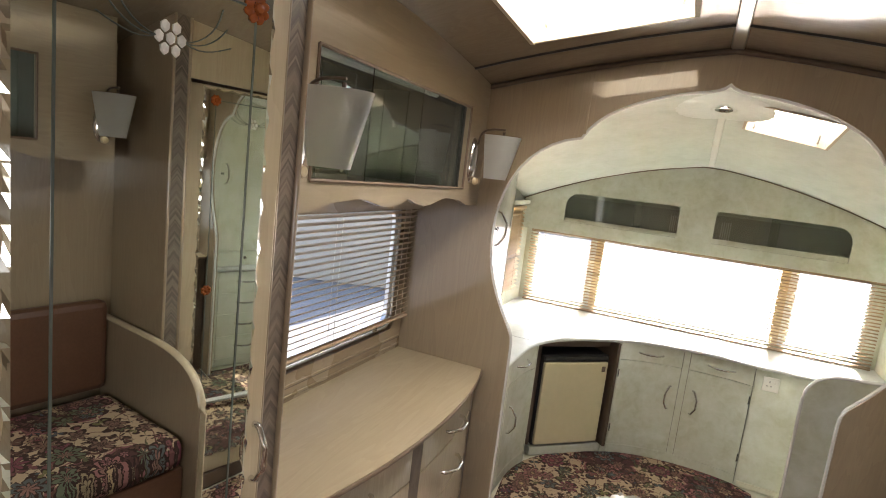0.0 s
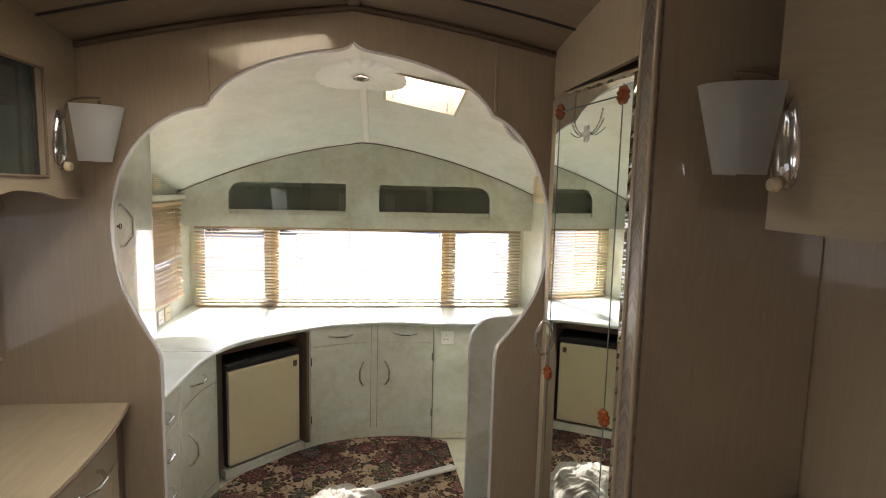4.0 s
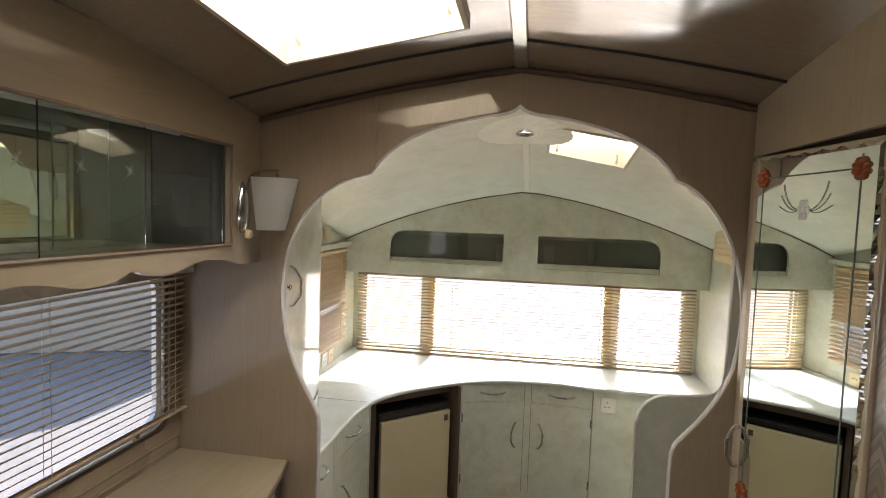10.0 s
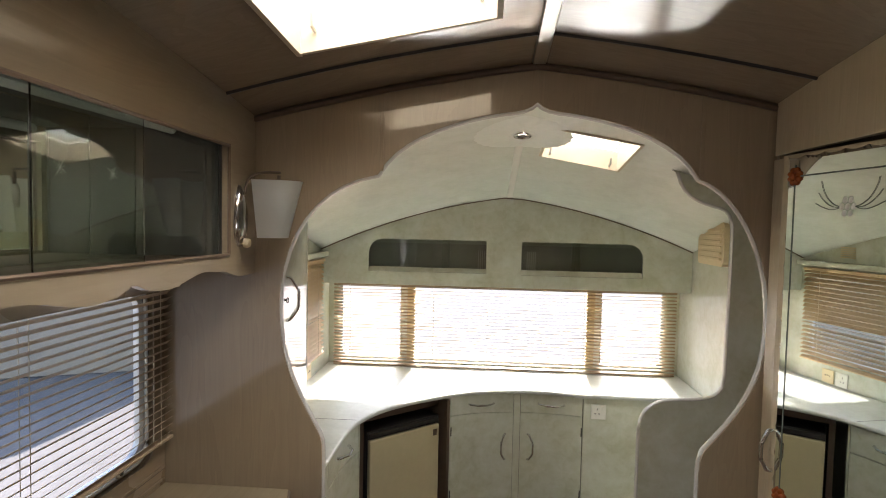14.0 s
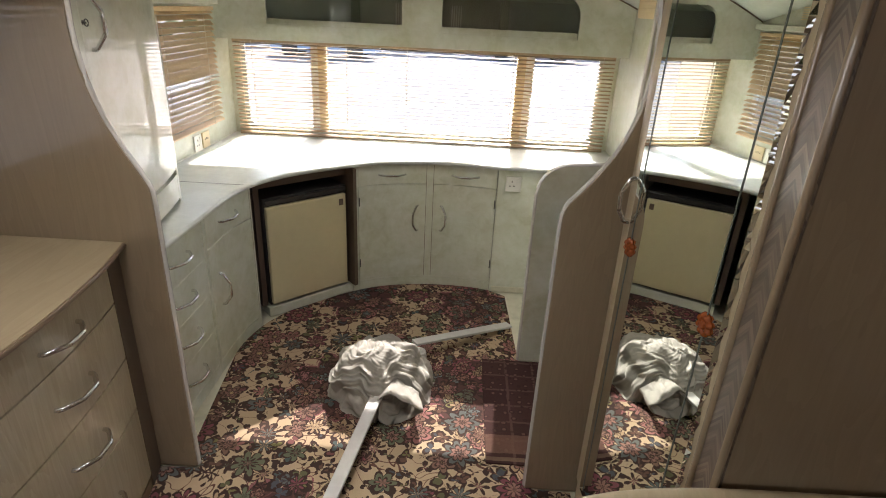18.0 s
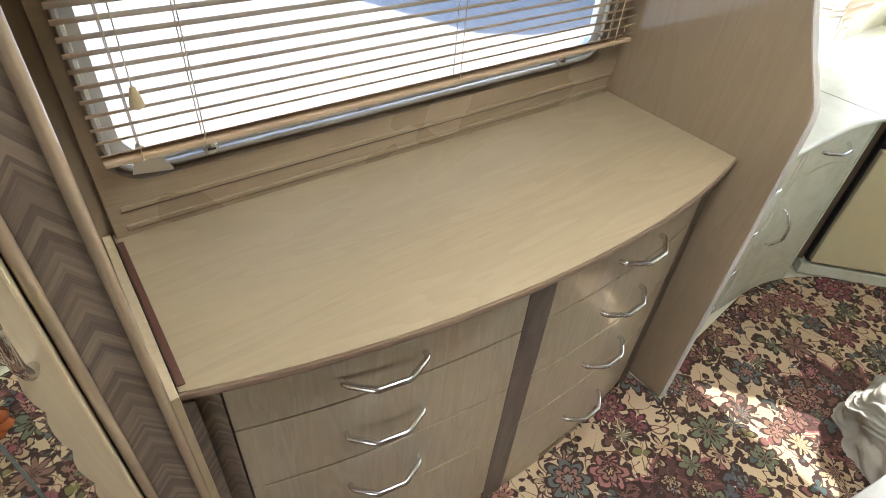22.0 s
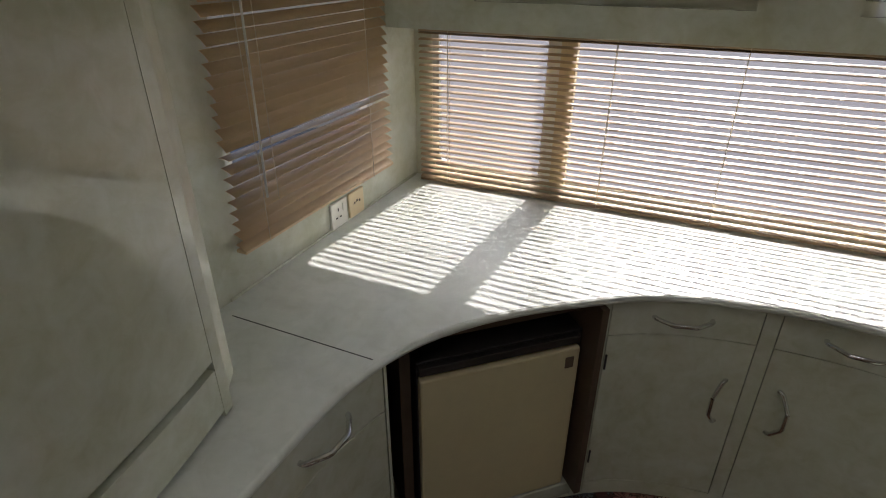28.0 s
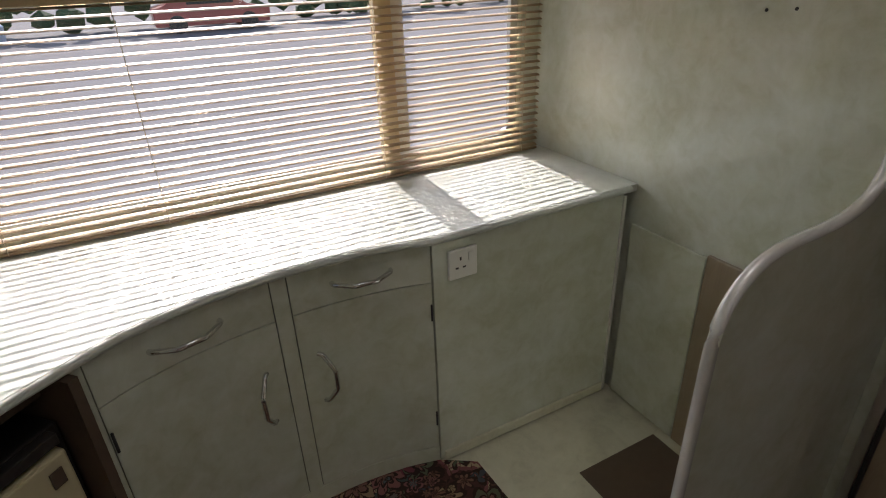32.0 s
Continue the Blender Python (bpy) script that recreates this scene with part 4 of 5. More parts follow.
def wall_cabinet(name, k, xf, y0, y1, g0, g1, label):
    """k: -1 for the west wall, 1 for the east wall; g0, g1: the glazed part."""
    xw = XL if k < 0 else XR
    t = thing(name, ((xf + xw) / 2, (y0 + y1) / 2, 1.56), label, "cabinet")
    push = k * 0.02
    zt = lambda y: roof(xf, y) - 0.004
    n = 60
    low = []
    for i in range(n + 1):
        s = i / n
        y = y0 + (y1 - y0) * s
        z = scallop(abs(y - (y0 + y1) / 2 - 0.03))
        low.append((xf, y, z))
    ring = low + [(xf, y1 - (y1 - y0) * i / 8, zt(y1 - (y1 - y0) * i / 8)) for i in range(9)]
    hole = [(xf, g0, 1.650), (xf, g1, 1.640), (xf, g1, 1.955), (xf, g0, 1.965)]
    part("front", solid(ring, (push, 0, 0), None, [hole]), M_oak_c, t, "light oak front with scalloped lower edge")
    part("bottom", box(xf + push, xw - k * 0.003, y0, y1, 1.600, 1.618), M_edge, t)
    part("end", box(xf + push, xw - k * 0.003, y0, y0 + 0.012, 1.619, zt(y0) - 0.01), M_oak_c, t)
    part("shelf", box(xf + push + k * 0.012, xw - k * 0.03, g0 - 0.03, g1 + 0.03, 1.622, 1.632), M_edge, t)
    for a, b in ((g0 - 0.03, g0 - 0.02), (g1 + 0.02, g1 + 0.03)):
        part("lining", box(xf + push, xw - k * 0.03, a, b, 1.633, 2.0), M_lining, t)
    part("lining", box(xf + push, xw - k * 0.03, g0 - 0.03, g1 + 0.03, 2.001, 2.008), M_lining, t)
    bk = part("back_mirror", box(xw - k * 0.028, xw - k * 0.022, g0 - 0.03, g1 + 0.03, 1.633, 2.0), M_mirror, t, "mirror back with star cuts")
    for i in range(5):
        y = g0 + 0.02 + (g1 - g0) * i / 5
        part("mirror_joint", box(xw - k * 0.0295, xw - k * 0.0285, y - 0.0015, y + 0.0015, 1.636, 1.998), M_groove, bk)
        bm = bmesh.new()
        for q in range(8):
            a = q * math.pi / 4 + 0.2
            c = Vector((xw - k * 0.0292, y + 0.09, 1.86))
            tube([c, c + Vector((0, math.cos(a), math.sin(a))) * (0.024 if q % 2 else 0.014)], 0.0006, 4, bm=bm)
        part("star_cut", bm, M_white, bk, "etched star")
    for z in (1.641, 1.950):
        part("edge_bead", tube([(xf - k * 0.001, g0, z + (0.009 if z < 1.8 else 0.014)), (xf - k * 0.001, g1, z)], 0.005, 6), M_bead, t, "dark bead round the opening")
    for y, z0, z1 in ((g0, 1.650, 1.965), (g1, 1.640, 1.955)):
        part("edge_bead", tube([(xf - k * 0.001, y, z0), (xf - k * 0.001, y, z1)], 0.005, 6), M_bead, t)
    ym = g0 + (g1 - g0) * 0.31
    for a, b, d in ((g0 - 0.01, ym + 0.30, 0.026), (ym, g1 + 0.01, 0.034)):
        gp = part("sliding_pane", box(xf + k * d, xf + k * (d + 0.004), a, b, 1.634, 1.985), M_tint, t, "greenish sliding glass pane")
        gp.visible_shadow = False
    part("strip_light", tube([(xf + k * 0.10, g0 + 0.10, 1.975), (xf + k * 0.10, g1 - 0.12, 1.975)], 0.012, 10), M_white, t, "unlit tubular strip light")
    return t


wall_cabinet("wall_cabinet", -1, -0.878, 1.205, 2.495, 1.365, 2.312, "light oak wall cabinet with sliding glass and mirror back")
wall_cabinet("wall_cabinet", 1, 0.885, 0.02, 1.61, 0.22, 1.33, "light oak wall cabinet over the bench seat")


def wall_lamp(k, xf, y, label, drop=0.0):
    """Chrome wall lamp with a tapering frosted shade hung from a curved arm."""
    t = thing("wall_lamp", (xf, y, 1.70), label, "wall lamp", "wall lamps")
    c = Vector((xf - k * 0.0005, y, 1.765))
    bm = bmesh.new()
    rows = []
    for i in range(9):
        a = i / 8 * math.pi / 2
        r, h = math.cos(a), math.sin(a)
        rows.append([bm.verts.new(c + Vector((-k * 0.024 * h, 0.030 * r * math.cos(b) * (1.15 - 0.35 * math.sin(b)), 0.092 * r * math.sin(b)))) for b in [2 * math.pi * q / 24 for q in range(24)]])
    for a, b in zip(rows, rows[1:]):
        for q in range(24):
            bm.faces.new((a[q], a[(q + 1) % 24], b[(q + 1) % 24], b[q]))
    bm.faces.new(rows[0])
    smooth(part("backplate", bm, M_chrome, t, "domed chrome backplate"), 60)
    arm = bez((xf - k * 0.02, y, 1.83), (xf - k * 0.02, y, 1.895), (xf - k * 0.06, y, 1.895), (xf - k * 0.126, y, 1.893), 10)
    smooth(part("arm", tube(arm, 0.004, 8), M_edge, t, "thin curved arm"), 60)
    s = Vector((xf - k * 0.070, y, 1.702))
    bm = bmesh.new()
    rows = []
    for h, dep, wid, off in ((0.0, 0.074, 0.046, 0.006), (0.166, 0.122, 0.074, 0.0), (0.166, 0.1205, 0.0725, 0.0), (0.002, 0.0725, 0.0445, 0.006)):
        rows.append([bm.verts.new(s + Vector((-k * (off + dep * math.sin(a)), -wid * math.cos(a), h))) for a in [math.pi * q / 24 for q in range(25)]])
    for a, b in zip(rows, rows[1:] + rows[:1]):
        for q in range(24):
            bm.faces.new((a[q], a[q + 1], b[q + 1], b[q]))
    for e in (0, 24):
        bm.faces.new([r[e] for r in rows])
    smooth(part("shade", bm, M_shade, t, "frosted white half-cone glass shade"), 50)
    s = s + Vector((-k * 0.052, 0, 0))
    part("bulb_holder", lathe([(0.012, 0.0), (0.014, 0.05), (0.01, 0.07)], Matrix.Translation(s + Vector((0, 0, 0.075))), 12), M_white, t)
    part("shade_stem", tube([s + Vector((0, 0, 0.146)), s + Vector((0, 0, 0.183))], 0.005, 8), M_edge, t)
    kn = lathe([(0.014, 0.0), (0.015, 0.008), (0.012, 0.016), (0.006, 0.018)], Matrix.Translation(c + Vector((-k * 0.018, 0.0, -0.080))) @ pose(0, 0, 0, 0, -90 * k, 0), 14)
    part("switch_knob", kn, M_cream, t, "cream switch knob")
    t.location.z -= drop
    return t


wall_lamp(-1, -0.879, 2.378, "chrome wall lamp with frosted shade beside arch", 0.012)
wall_lamp(-1, -0.879, 1.305, "chrome wall lamp with frosted shade by wardrobe", 0.014)
wall_lamp(1, 0.884, 1.56, "chrome wall lamp with frosted shade beside wardrobe", 0.022)


# ---- wardrobes with scalloped mirrors ----
def wardrobe(k, xf, y0, y1, front, z_door, chev, post, mir_y, ros_y, label, turned=0.0, d_end=None):
    """k: -1 west, 1 east; y0..y1 the body; front: the y at which the herringbone post stands."""
    xw = (XL + 0.003) if k < 0 else (XR - 0.003)
    t = thing("wardrobe", ((xf + xw) / 2, (y0 + y1) / 2, 0.0), label, "wardrobe", "mirror wardrobes")
    top = lambda x, y: roof(x, y) - 0.003
    # side panels
    for y in (y0, y1 - 0.018):
        ring = [(xf + k * 0.009, y, 0.0), (xw, y, 0.0)] + [(xw + (xf + k * 0.009 - xw) * i / 6, y, top(xw + (xf + k * 0.009 - xw) * i / 6, y)) for i in range(7)]
        part("side_panel", solid(ring, (0, 0.018, 0)), M_wall_z, t, "brown oak side panel")
    part("inner_back", box(xf + k * 0.06, xf + k * 0.066, y0 + 0.02, y1 - 0.02, 0.0, 2.0), M_edge, t)
    # herringbone post
    p0, p1 = (front, front + post) if front == y0 else (front - post, front)
    ring = [(xf - k * 0.004, p0, 0.0), (xf + k * 0.008, p0, 0.0), (xf + k * 0.008, p1, 0.0), (xf - k * 0.004, p1, 0.0)]
    bm = bmesh.new()
    lo = [bm.verts.new(v) for v in ring]
    hi = [bm.verts.new((v[0], v[1], top(v[0], v[1]))) for v in ring]
    for i in range(4):
        bm.faces.new((lo[i], lo[(i + 1) % 4], hi[(i + 1) % 4], hi[i]))
    bm.faces.new(lo)
    bm.faces.new(hi)
    part("corner_post", bm, chev, t, "herringbone veneer corner post")
    for y in (p0, p1):
        smooth(part("bead", tube([(xf - k * 0.004, y, 0.0), (xf - k * 0.004, y, top(xf, y))], 0.007, 8), M_wall_z, t, "half-round oak bead"), 60)
    d0, d1 = (p1 + 0.008, y1 - 0.01) if front == y0 else (y0 + 0.01, p0 - 0.008)
    d1 = d_end or d1
    f_end = (y1 - 0.01 if front == y0 else d1) + 0.008
    ring = [(xf + k * 0.004, d0 - 0.006, z_door + 0.012), (xf + k * 0.004, f_end, z_door + 0.012)] + [(xf + k * 0.004, f_end + (d0 - 0.006 - f_end) * i / 8, top(xf, f_end + (d0 - 0.006 - f_end) * i / 8)) for i in range(9)]
    part("fascia", solid(ring, (k * 0.018, 0, 0)), M_oak_z, t, "light oak panel above the door")
    part("plinth", box(xf + k * 0.005, xf + k * 0.02, d0, d1, 0.0, 0.075), M_edge, t)
    door = part("door", box(xf - k * 0.002, xf + k * 0.018, d0, d1, 0.08, z_door, 0.003), M_oak_z, t, "light oak door frame round the mirror")
    # scalloped mirror plate
    m0, m1, z0, z1 = *mir_y, 0.16, z_door - 0.006
    rnd = random.Random(7)

    def wavy(a, b, n, dz):
        a, b = Vector(a), Vector(b)
        nrm = Vector((-(b - a).y, (b - a).x)).normalized()
        return [a + (b - a) * (i / n) + nrm * (dz * abs(math.sin(i * math.pi / 4)) + rnd.uniform(0, 0.0012)) for i in range(n)]
    ringm = wavy((m0, z0), (m1, z0), 28, 0.006) + wavy((m1, z0), (m1, z1), 96, 0.006) + wavy((m1, z1), (m0, z1), 28, 0.006) + wavy((m0, z1), (m0, z0), 96, 0.006)
    bm = bmesh.new()
    xo = xf - k * 0.0025
    outer = [bm.verts.new((xo, p.x, p.y)) for p in ringm]
    inner = []
    for p in ringm:
        q = Vector((min(max(p.x, m0 + 0.013), m1 - 0.013), min(max(p.y, z0 + 0.013), z1 - 0.013)))
        inner.append(bm.verts.new((xo - k * 0.0045, q.x, q.y)))
    for i in range(len(outer)):
        j = (i + 1) % len(outer)
        bm.faces.new((outer[i], outer[j], inner[j], inner[i]))
    bmesh.ops.remove_doubles(bm, verts=inner, dist=1e-5)
    corner = [bm.verts.new((xo - k * 0.0046, u, v)) for u, v in ((m0 + 0.013, z0 + 0.013), (m1 - 0.013, z0 + 0.013), (m1 - 0.013, z1 - 0.013), (m0 + 0.013, z1 - 0.013))]
    bm.faces.new(corner)
    part("mirror", bm, M_mirror, door, "scallop-edged bevelled mirror")
    xm = xo - k * 0.0052
    r0, r1, zr1, zr0 = *ros_y, z1 - 0.055, 1.02
    for y in (r0, r1):
        part("cut_line", box(xm - k * 0.0004, xm, y - 0.0018, y + 0.0018, z0 + 0.03, zr1 + 0.03), M_groove, door, "dark line cut in the mirror")
    part("cut_line", box(xm - k * 0.0004, xm, r0, r1, zr1 - 0.0018, zr1 + 0.0018), M_groove, door)
    for y in (r0, r1):
        for z in (zr0, zr1):
            bm = bmesh.new()
            c = Vector((xm - k * 0.0005, y, z))
            rows = []
            for rr, hh in ((0.003, 0.0095), (0.008, 0.0085), (0.0105, 0.0035), (0.014, 0.0078), (0.019, 0.0085), (0.0235, 0.005), (0.0255, 0.0)):
                rows.append([bm.verts.new(c + Vector((-k * hh * (0.6 + 0.4 * (abs(math.sin(4 * a)) if rr > 0.011 else 1)), rr * (0.82 + 0.18 * abs(math.sin(4 * a))) * math.cos(a), rr * (0.82 + 0.18 * abs(math.sin(4 * a))) * math.sin(a)))) for a in [2 * math.pi * q / 48 for q in range(48)]])
            for ra, rb in zip(rows, rows[1:]):
                for q in range(48):
                    bm.faces.new((ra[q], ra[(q + 1) % 48], rb[(q + 1) % 48], rb[q]))
            bm.faces.new(rows[0])
            smooth(part("rosette", bm, M_amber, door, "amber glass flower rosette"), 50)
    # etched flower with two sprays
    c = Vector((xm - k * 0.0006, (r0 + r1) / 2, zr1 - 0.084))
    bm = bmesh.new()
    for q in range(7):
        a = q * math.pi / 3
        o = Vector((0, 0, 0)) if q == 6 else Vector((0, math.cos(a), math.sin(a))) * 0.018
        bmesh.ops.create_icosphere(bm, subdivisions=1, radius=0.0075, matrix=Matrix.Translation(c + o) @ Matrix.Diagonal((0.3, 1, 1.2, 1)))
    part("etched_flower", bm, M_white, door, "etched beaded flower")
    for s in (-1, 1):
        bm = bmesh.new()
        for lift in (0.000, 0.022, 0.045):
            tube([c + Vector((0, p.x * s, p.y)) for p in bez((0.022, 0.0), (0.05, -0.015 + lift * 0.4), (0.08, lift * 0.6), (0.105 - lift * 0.4, 0.01 + lift * 1.2), 7)], 0.0008, 4, bm=bm)
        part("etched_spray", bm, M_groove, door, "engraved leaf spray")
    hy = d1 - 0.018 if k > 0 else d1 - 0.02
    handle(door, (xf - k * 0.003, hy, 1.13), (0, 0, 1), (-k, 0, 0), 0.115)
    if turned:
        shift = 0.047 if k > 0 else 0.021
        hinge = Vector((xf, d0, 0))
        door.matrix_basis = Matrix.Translation(hinge + Vector((k * shift, 0, 0))) @ Matrix.Rotation(radians(turned), 4, "Z") @ Matrix.Translation(-hinge)
    if d_end:
        part("stile", box(xf + k * 0.001, xf + k * 0.018, d1 + 0.004, y1 - 0.002, 0.08, z_door, 0.002), M_oak_z, t, "light oak stile")
    return t


wardrobe(1, 0.690, 1.735, 2.490, 1.735, 1.948, M_chev_r, 0.07, (1.897, 2.366), (1.955, 2.328), "brown oak wardrobe with scalloped mirror door set askew beside arch", 7.1, 2.388)
wardrobe(-1, -0.758, 0.595, 1.170, 1.170, 2.0, M_chev_l, 0.06, (0.660, 1.070), (0.718, 1.022), "brown oak wardrobe with scalloped mirror door beside sideboard", -4.3)

# ---- bench seat ----
bench = thing("bench_seat", (0.85, 1.0, 0.0), "brown leatherette bench with floral cushion and curved end panel", "bench")
arm = [Vector((XR - 0.004, 0.0)), Vector((0.42, 0.0))] + [Vector((p.x, p.y)) for p in bez((0.335, 0.62), (0.36, 0.76), (0.45, 0.83), (0.75, 0.832), 12)] + [Vector((XR - 0.004, 0.835))]
arm[1] = Vector((0.335, 0.0))
part("end_panel", solid([(p.x, 1.695, p.y) for p in arm], (0, 0.03, 0)), M_wall_z, bench, "brown oak curved end panel")
smooth(part("end_edge", tube([(p.x, 1.71, p.y) for p in arm[1:]], 0.018, 8, flat=0.7), M_oak_y, bench, "pale rounded edging"), 60)
part("base", box(0.42, XR - 0.004, 0.1, 1.693, 0.0, 0.36, 0.01), M_leather, bench)
part("backrest", box(1.05, XR - 0.004, 0.1, 1.693, 0.50, 0.93, 0.03), M_leather, bench, "brown padded backrest")
part("cushion", box(0.40, 1.045, 0.12, 1.688, 0.362, 0.50, 0.045), M_carpet, bench, "floral woven seat cushion")
part("panel_flash", solid([(0.418, 1.2, 0.02), (0.418, 1.70, 0.02), (0.418, 1.35, 0.34)], (-0.004, 0, 0)), M_oak_z, bench, "cream triangular panel")

# ---- kitchen end: curved worktop and base units ----
EDGE = chain([(-0.772, YP + 0.034), (-0.772, 3.20)], bez((-0.772, 3.20), (-0.772, 3.56), (-0.55, 3.73), (-0.34, 3.88), 16),
             bez((-0.34, 3.88), (-0.16, 4.03), (0.22, 4.06), (0.44, 3.985), 14), [(1.10, 3.985)])
EDGE = [Vector((p.x, p.y)) for p in [Vector((q[0], q[1])) for q in EDGE]]
top = thing("worktop", (0, 4.2, Z_TOP), "pale sage marbled laminate worktop with sweeping curved edge", "worktop")
ring = [(p.x, p.y, Z_TOP - 0.022) for p in EDGE] + [(XR - 0.003, 3.985, Z_TOP - 0.022), (XR - 0.003, YF + 0.055, Z_TOP - 0.022), (XL + 0.003, YF + 0.055, Z_TOP - 0.022), (XL + 0.003, YP + 0.034, Z_TOP - 0.022)]
part("board", solid(ring, (0, 0, 0.022)), M_top, top)
smooth(part("edging", tube([(p.x, p.y, Z_TOP - 0.011) for p in EDGE], 0.0105, 8), M_top, top, "rounded pale edging strip"), 60)
part("joint", box(-1.15, -0.752, 3.4145, 3.4175, Z_TOP - 0.001, Z_TOP + 0.0006), M_black, top, "dark worktop joint")
part("upstand", box(XL + 0.003, XL + 0.008, 3.46, YF + 0.04, Z_TOP + 0.0005, Z_TOP + 0.009, 0.002), M_lam, top)
LINE = offset(EDGE, 0.014)


def s_near(x, y):
    """Arc length on the front line nearest to a plan point."""
    best, s = (9.0, 0.0), 0.0
    for a, b in zip(LINE, LINE[1:]):
        n = (b - a).length
        for k in range(8):
            q = a + (b - a) * k / 8
            best = min(best, ((q - Vector((x, y))).length, s + n * k / 8))
        s += n
    return best[1]


S0, S1, S2, S3, S4 = 0.004, s_near(-0.772, 3.03), s_near(-0.70, 3.44), s_near(-0.345, 3.875), s_near(0.437, 3.985)


def front(parent, s0, s1, z0, z1, name, label, n=8, thick=0.016):
    return smooth(part(name, strip(cut(LINE, s0 + 0.001, s1 - 0.001, n), 1, z0 + 0.001, z1 - 0.001, thick), M_lam, parent, label), 30)


def bow(parent, s, z, upright=False, size=0.15, lean=0.0):
    p, d = along(LINE, s)
    handle(parent, (p.x, p.y, z), (0, 0, 1) if upright else (d.x, d.y, 0), (d.y + d.x * lean, -d.x + d.y * lean, 0), size)


def unit(name, s0, s1, label, group=""):
    p, _ = along(LINE, (s0 + s1) / 2)
    t = thing(name, (p.x, p.y, 0.0), label, "cabinet", group)
    body = offset(cut(LINE, s0, s1, 10), 0.018)
    part("carcass", strip(body, 1, 0.0, Z_TOP - 0.024, 0.25 if s1 < S2 + 0.01 else 0.2), M_edge, t)
    return t


dr = unit("drawer_unit", S0, S1, "sage laminate unit with four drawers, chrome handles")
zs = (0.06, 0.235, 0.41, 0.575, 0.74)
for z0, z1 in zip(zs, zs[1:]):
    bow(front(dr, S0 + 0.06, S1 - 0.005, z0, z1, "drawer", "sage laminate drawer front"), (S0 + 0.06 + S1) / 2, (z0 + z1) / 2 + 0.01)
front(dr, S0, S0 + 0.06, 0.0, 0.745, "stile", "")
front(dr, S0 + 0.06, S1, 0.0, 0.06, "plinth", "")
lu = unit("base_cabinet", S1, S2, "curved sage laminate base cabinet with drawer and tall door", "curved base cabinets")
front(lu, S1, S1 + 0.025, 0.0, 0.745, "stile", "")
sm = S1 + 0.028
dtop = front(lu, sm, S2 - 0.012, 0.60, 0.742, "drawer", "sage laminate drawer front")
bow(dtop, (sm + S2) / 2, 0.675)
dlo = front(lu, sm, S2 - 0.012, 0.06, 0.597, "door", "curved sage laminate door")
bow(dlo, sm + 0.075, 0.38, True, 0.15)
front(lu, S2 - 0.010, S2, 0.0, 0.745, "stile", "")
front(lu, S1 + 0.025, S2 - 0.010, 0.0, 0.058, "plinth", "")
ru = unit("base_cabinet", S3, S4, "curved sage laminate base cabinet with two doors and drawers", "curved base cabinets")
sc = s_near(0.07, 4.02)
front(ru, S3, S3 + 0.04, 0.0, 0.745, "stile", "")
front(ru, sc - 0.02, sc + 0.02, 0.0, 0.745, "stile", "")
front(ru, S3 + 0.04, S4, 0.0, 0.058, "plinth", "")
for a, b, hs in ((S3 + 0.0405, sc - 0.0205, 1), (sc + 0.0205, S4 - 0.001, -1)):
    d = front(ru, a, b, 0.6345, 0.7455, "drawer", "sage laminate drawer front")
    bow(d, (a + b) / 2, 0.692)
    d = front(ru, a, b, 0.0585, 0.6335, "door", "sage laminate cupboard door")
    bow(d, (b - 0.045) if hs > 0 else (a + 0.045), 0.43, True, lean=-0.9 * hs)
    for z in (0.15, 0.52):
        p, w = along(LINE, a + 0.004 if hs > 0 else b - 0.004)
        part("hinge", tube([(p.x + w.y * 0.004, p.y - w.x * 0.004, z), (p.x + w.y * 0.004, p.y - w.x * 0.004, z + 0.05)], 0.003, 6), M_black, d, "dark hinge")
ep = thing("end_cabinet", (0.8, 4.02, 0.0), "plain sage laminate end panel below worktop", "cabinet")
part("panel", box(0.443, 1.09, 3.998, 4.014, 0.0, Z_TOP - 0.023, 0.002), M_lam, ep)
part("edge_bead", tube([(1.093, 3.996, 0.0), (1.093, 3.996, Z_TOP - 0.034)], 0.006, 8), M_trim, ep, "white corner bead")
part("skirting", box(0.455, 1.085, 3.988, 3.997, 0.0, 0.035, 0.003), M_vinyl, ep)
lp = thing("wall_panel", (XR - 0.01, 3.6, 0.0), "sage laminate lower wall panel with bare wood corner", "panel")
part("panel", box(XR - 0.014, XR - 0.003, 3.712, 3.98, 0.0, 0.645, 0.003), M_lam, lp)
part("bare_board", box(XR - 0.016, XR - 0.003, 3.325, 3.708, 0.0, 0.655, 0.002), M_wall_z, lp, "bare brown wood board")

# fridge in its recess
fa, fb = Vector((-0.728, 3.556)), Vector((-0.366, 3.896))
fd = (fb - fa).normalized()
fn = Vector((fd.y, -fd.x))
FM = Matrix(((fd.x, -fn.x, 0, fa.x), (fd.y, -fn.y, 0, fa.y), (0, 0, 1, 0), (0, 0, 0, 1)))
W = (fb - fa).length


def fbox(x0, x1, y0, y1, z0, z1, bevel=0.0):
    bm = box(x0, x1, y0, y1, z0, z1, bevel)
    bmesh.ops.transform(bm, matrix=FM, verts=bm.verts)
    return bm


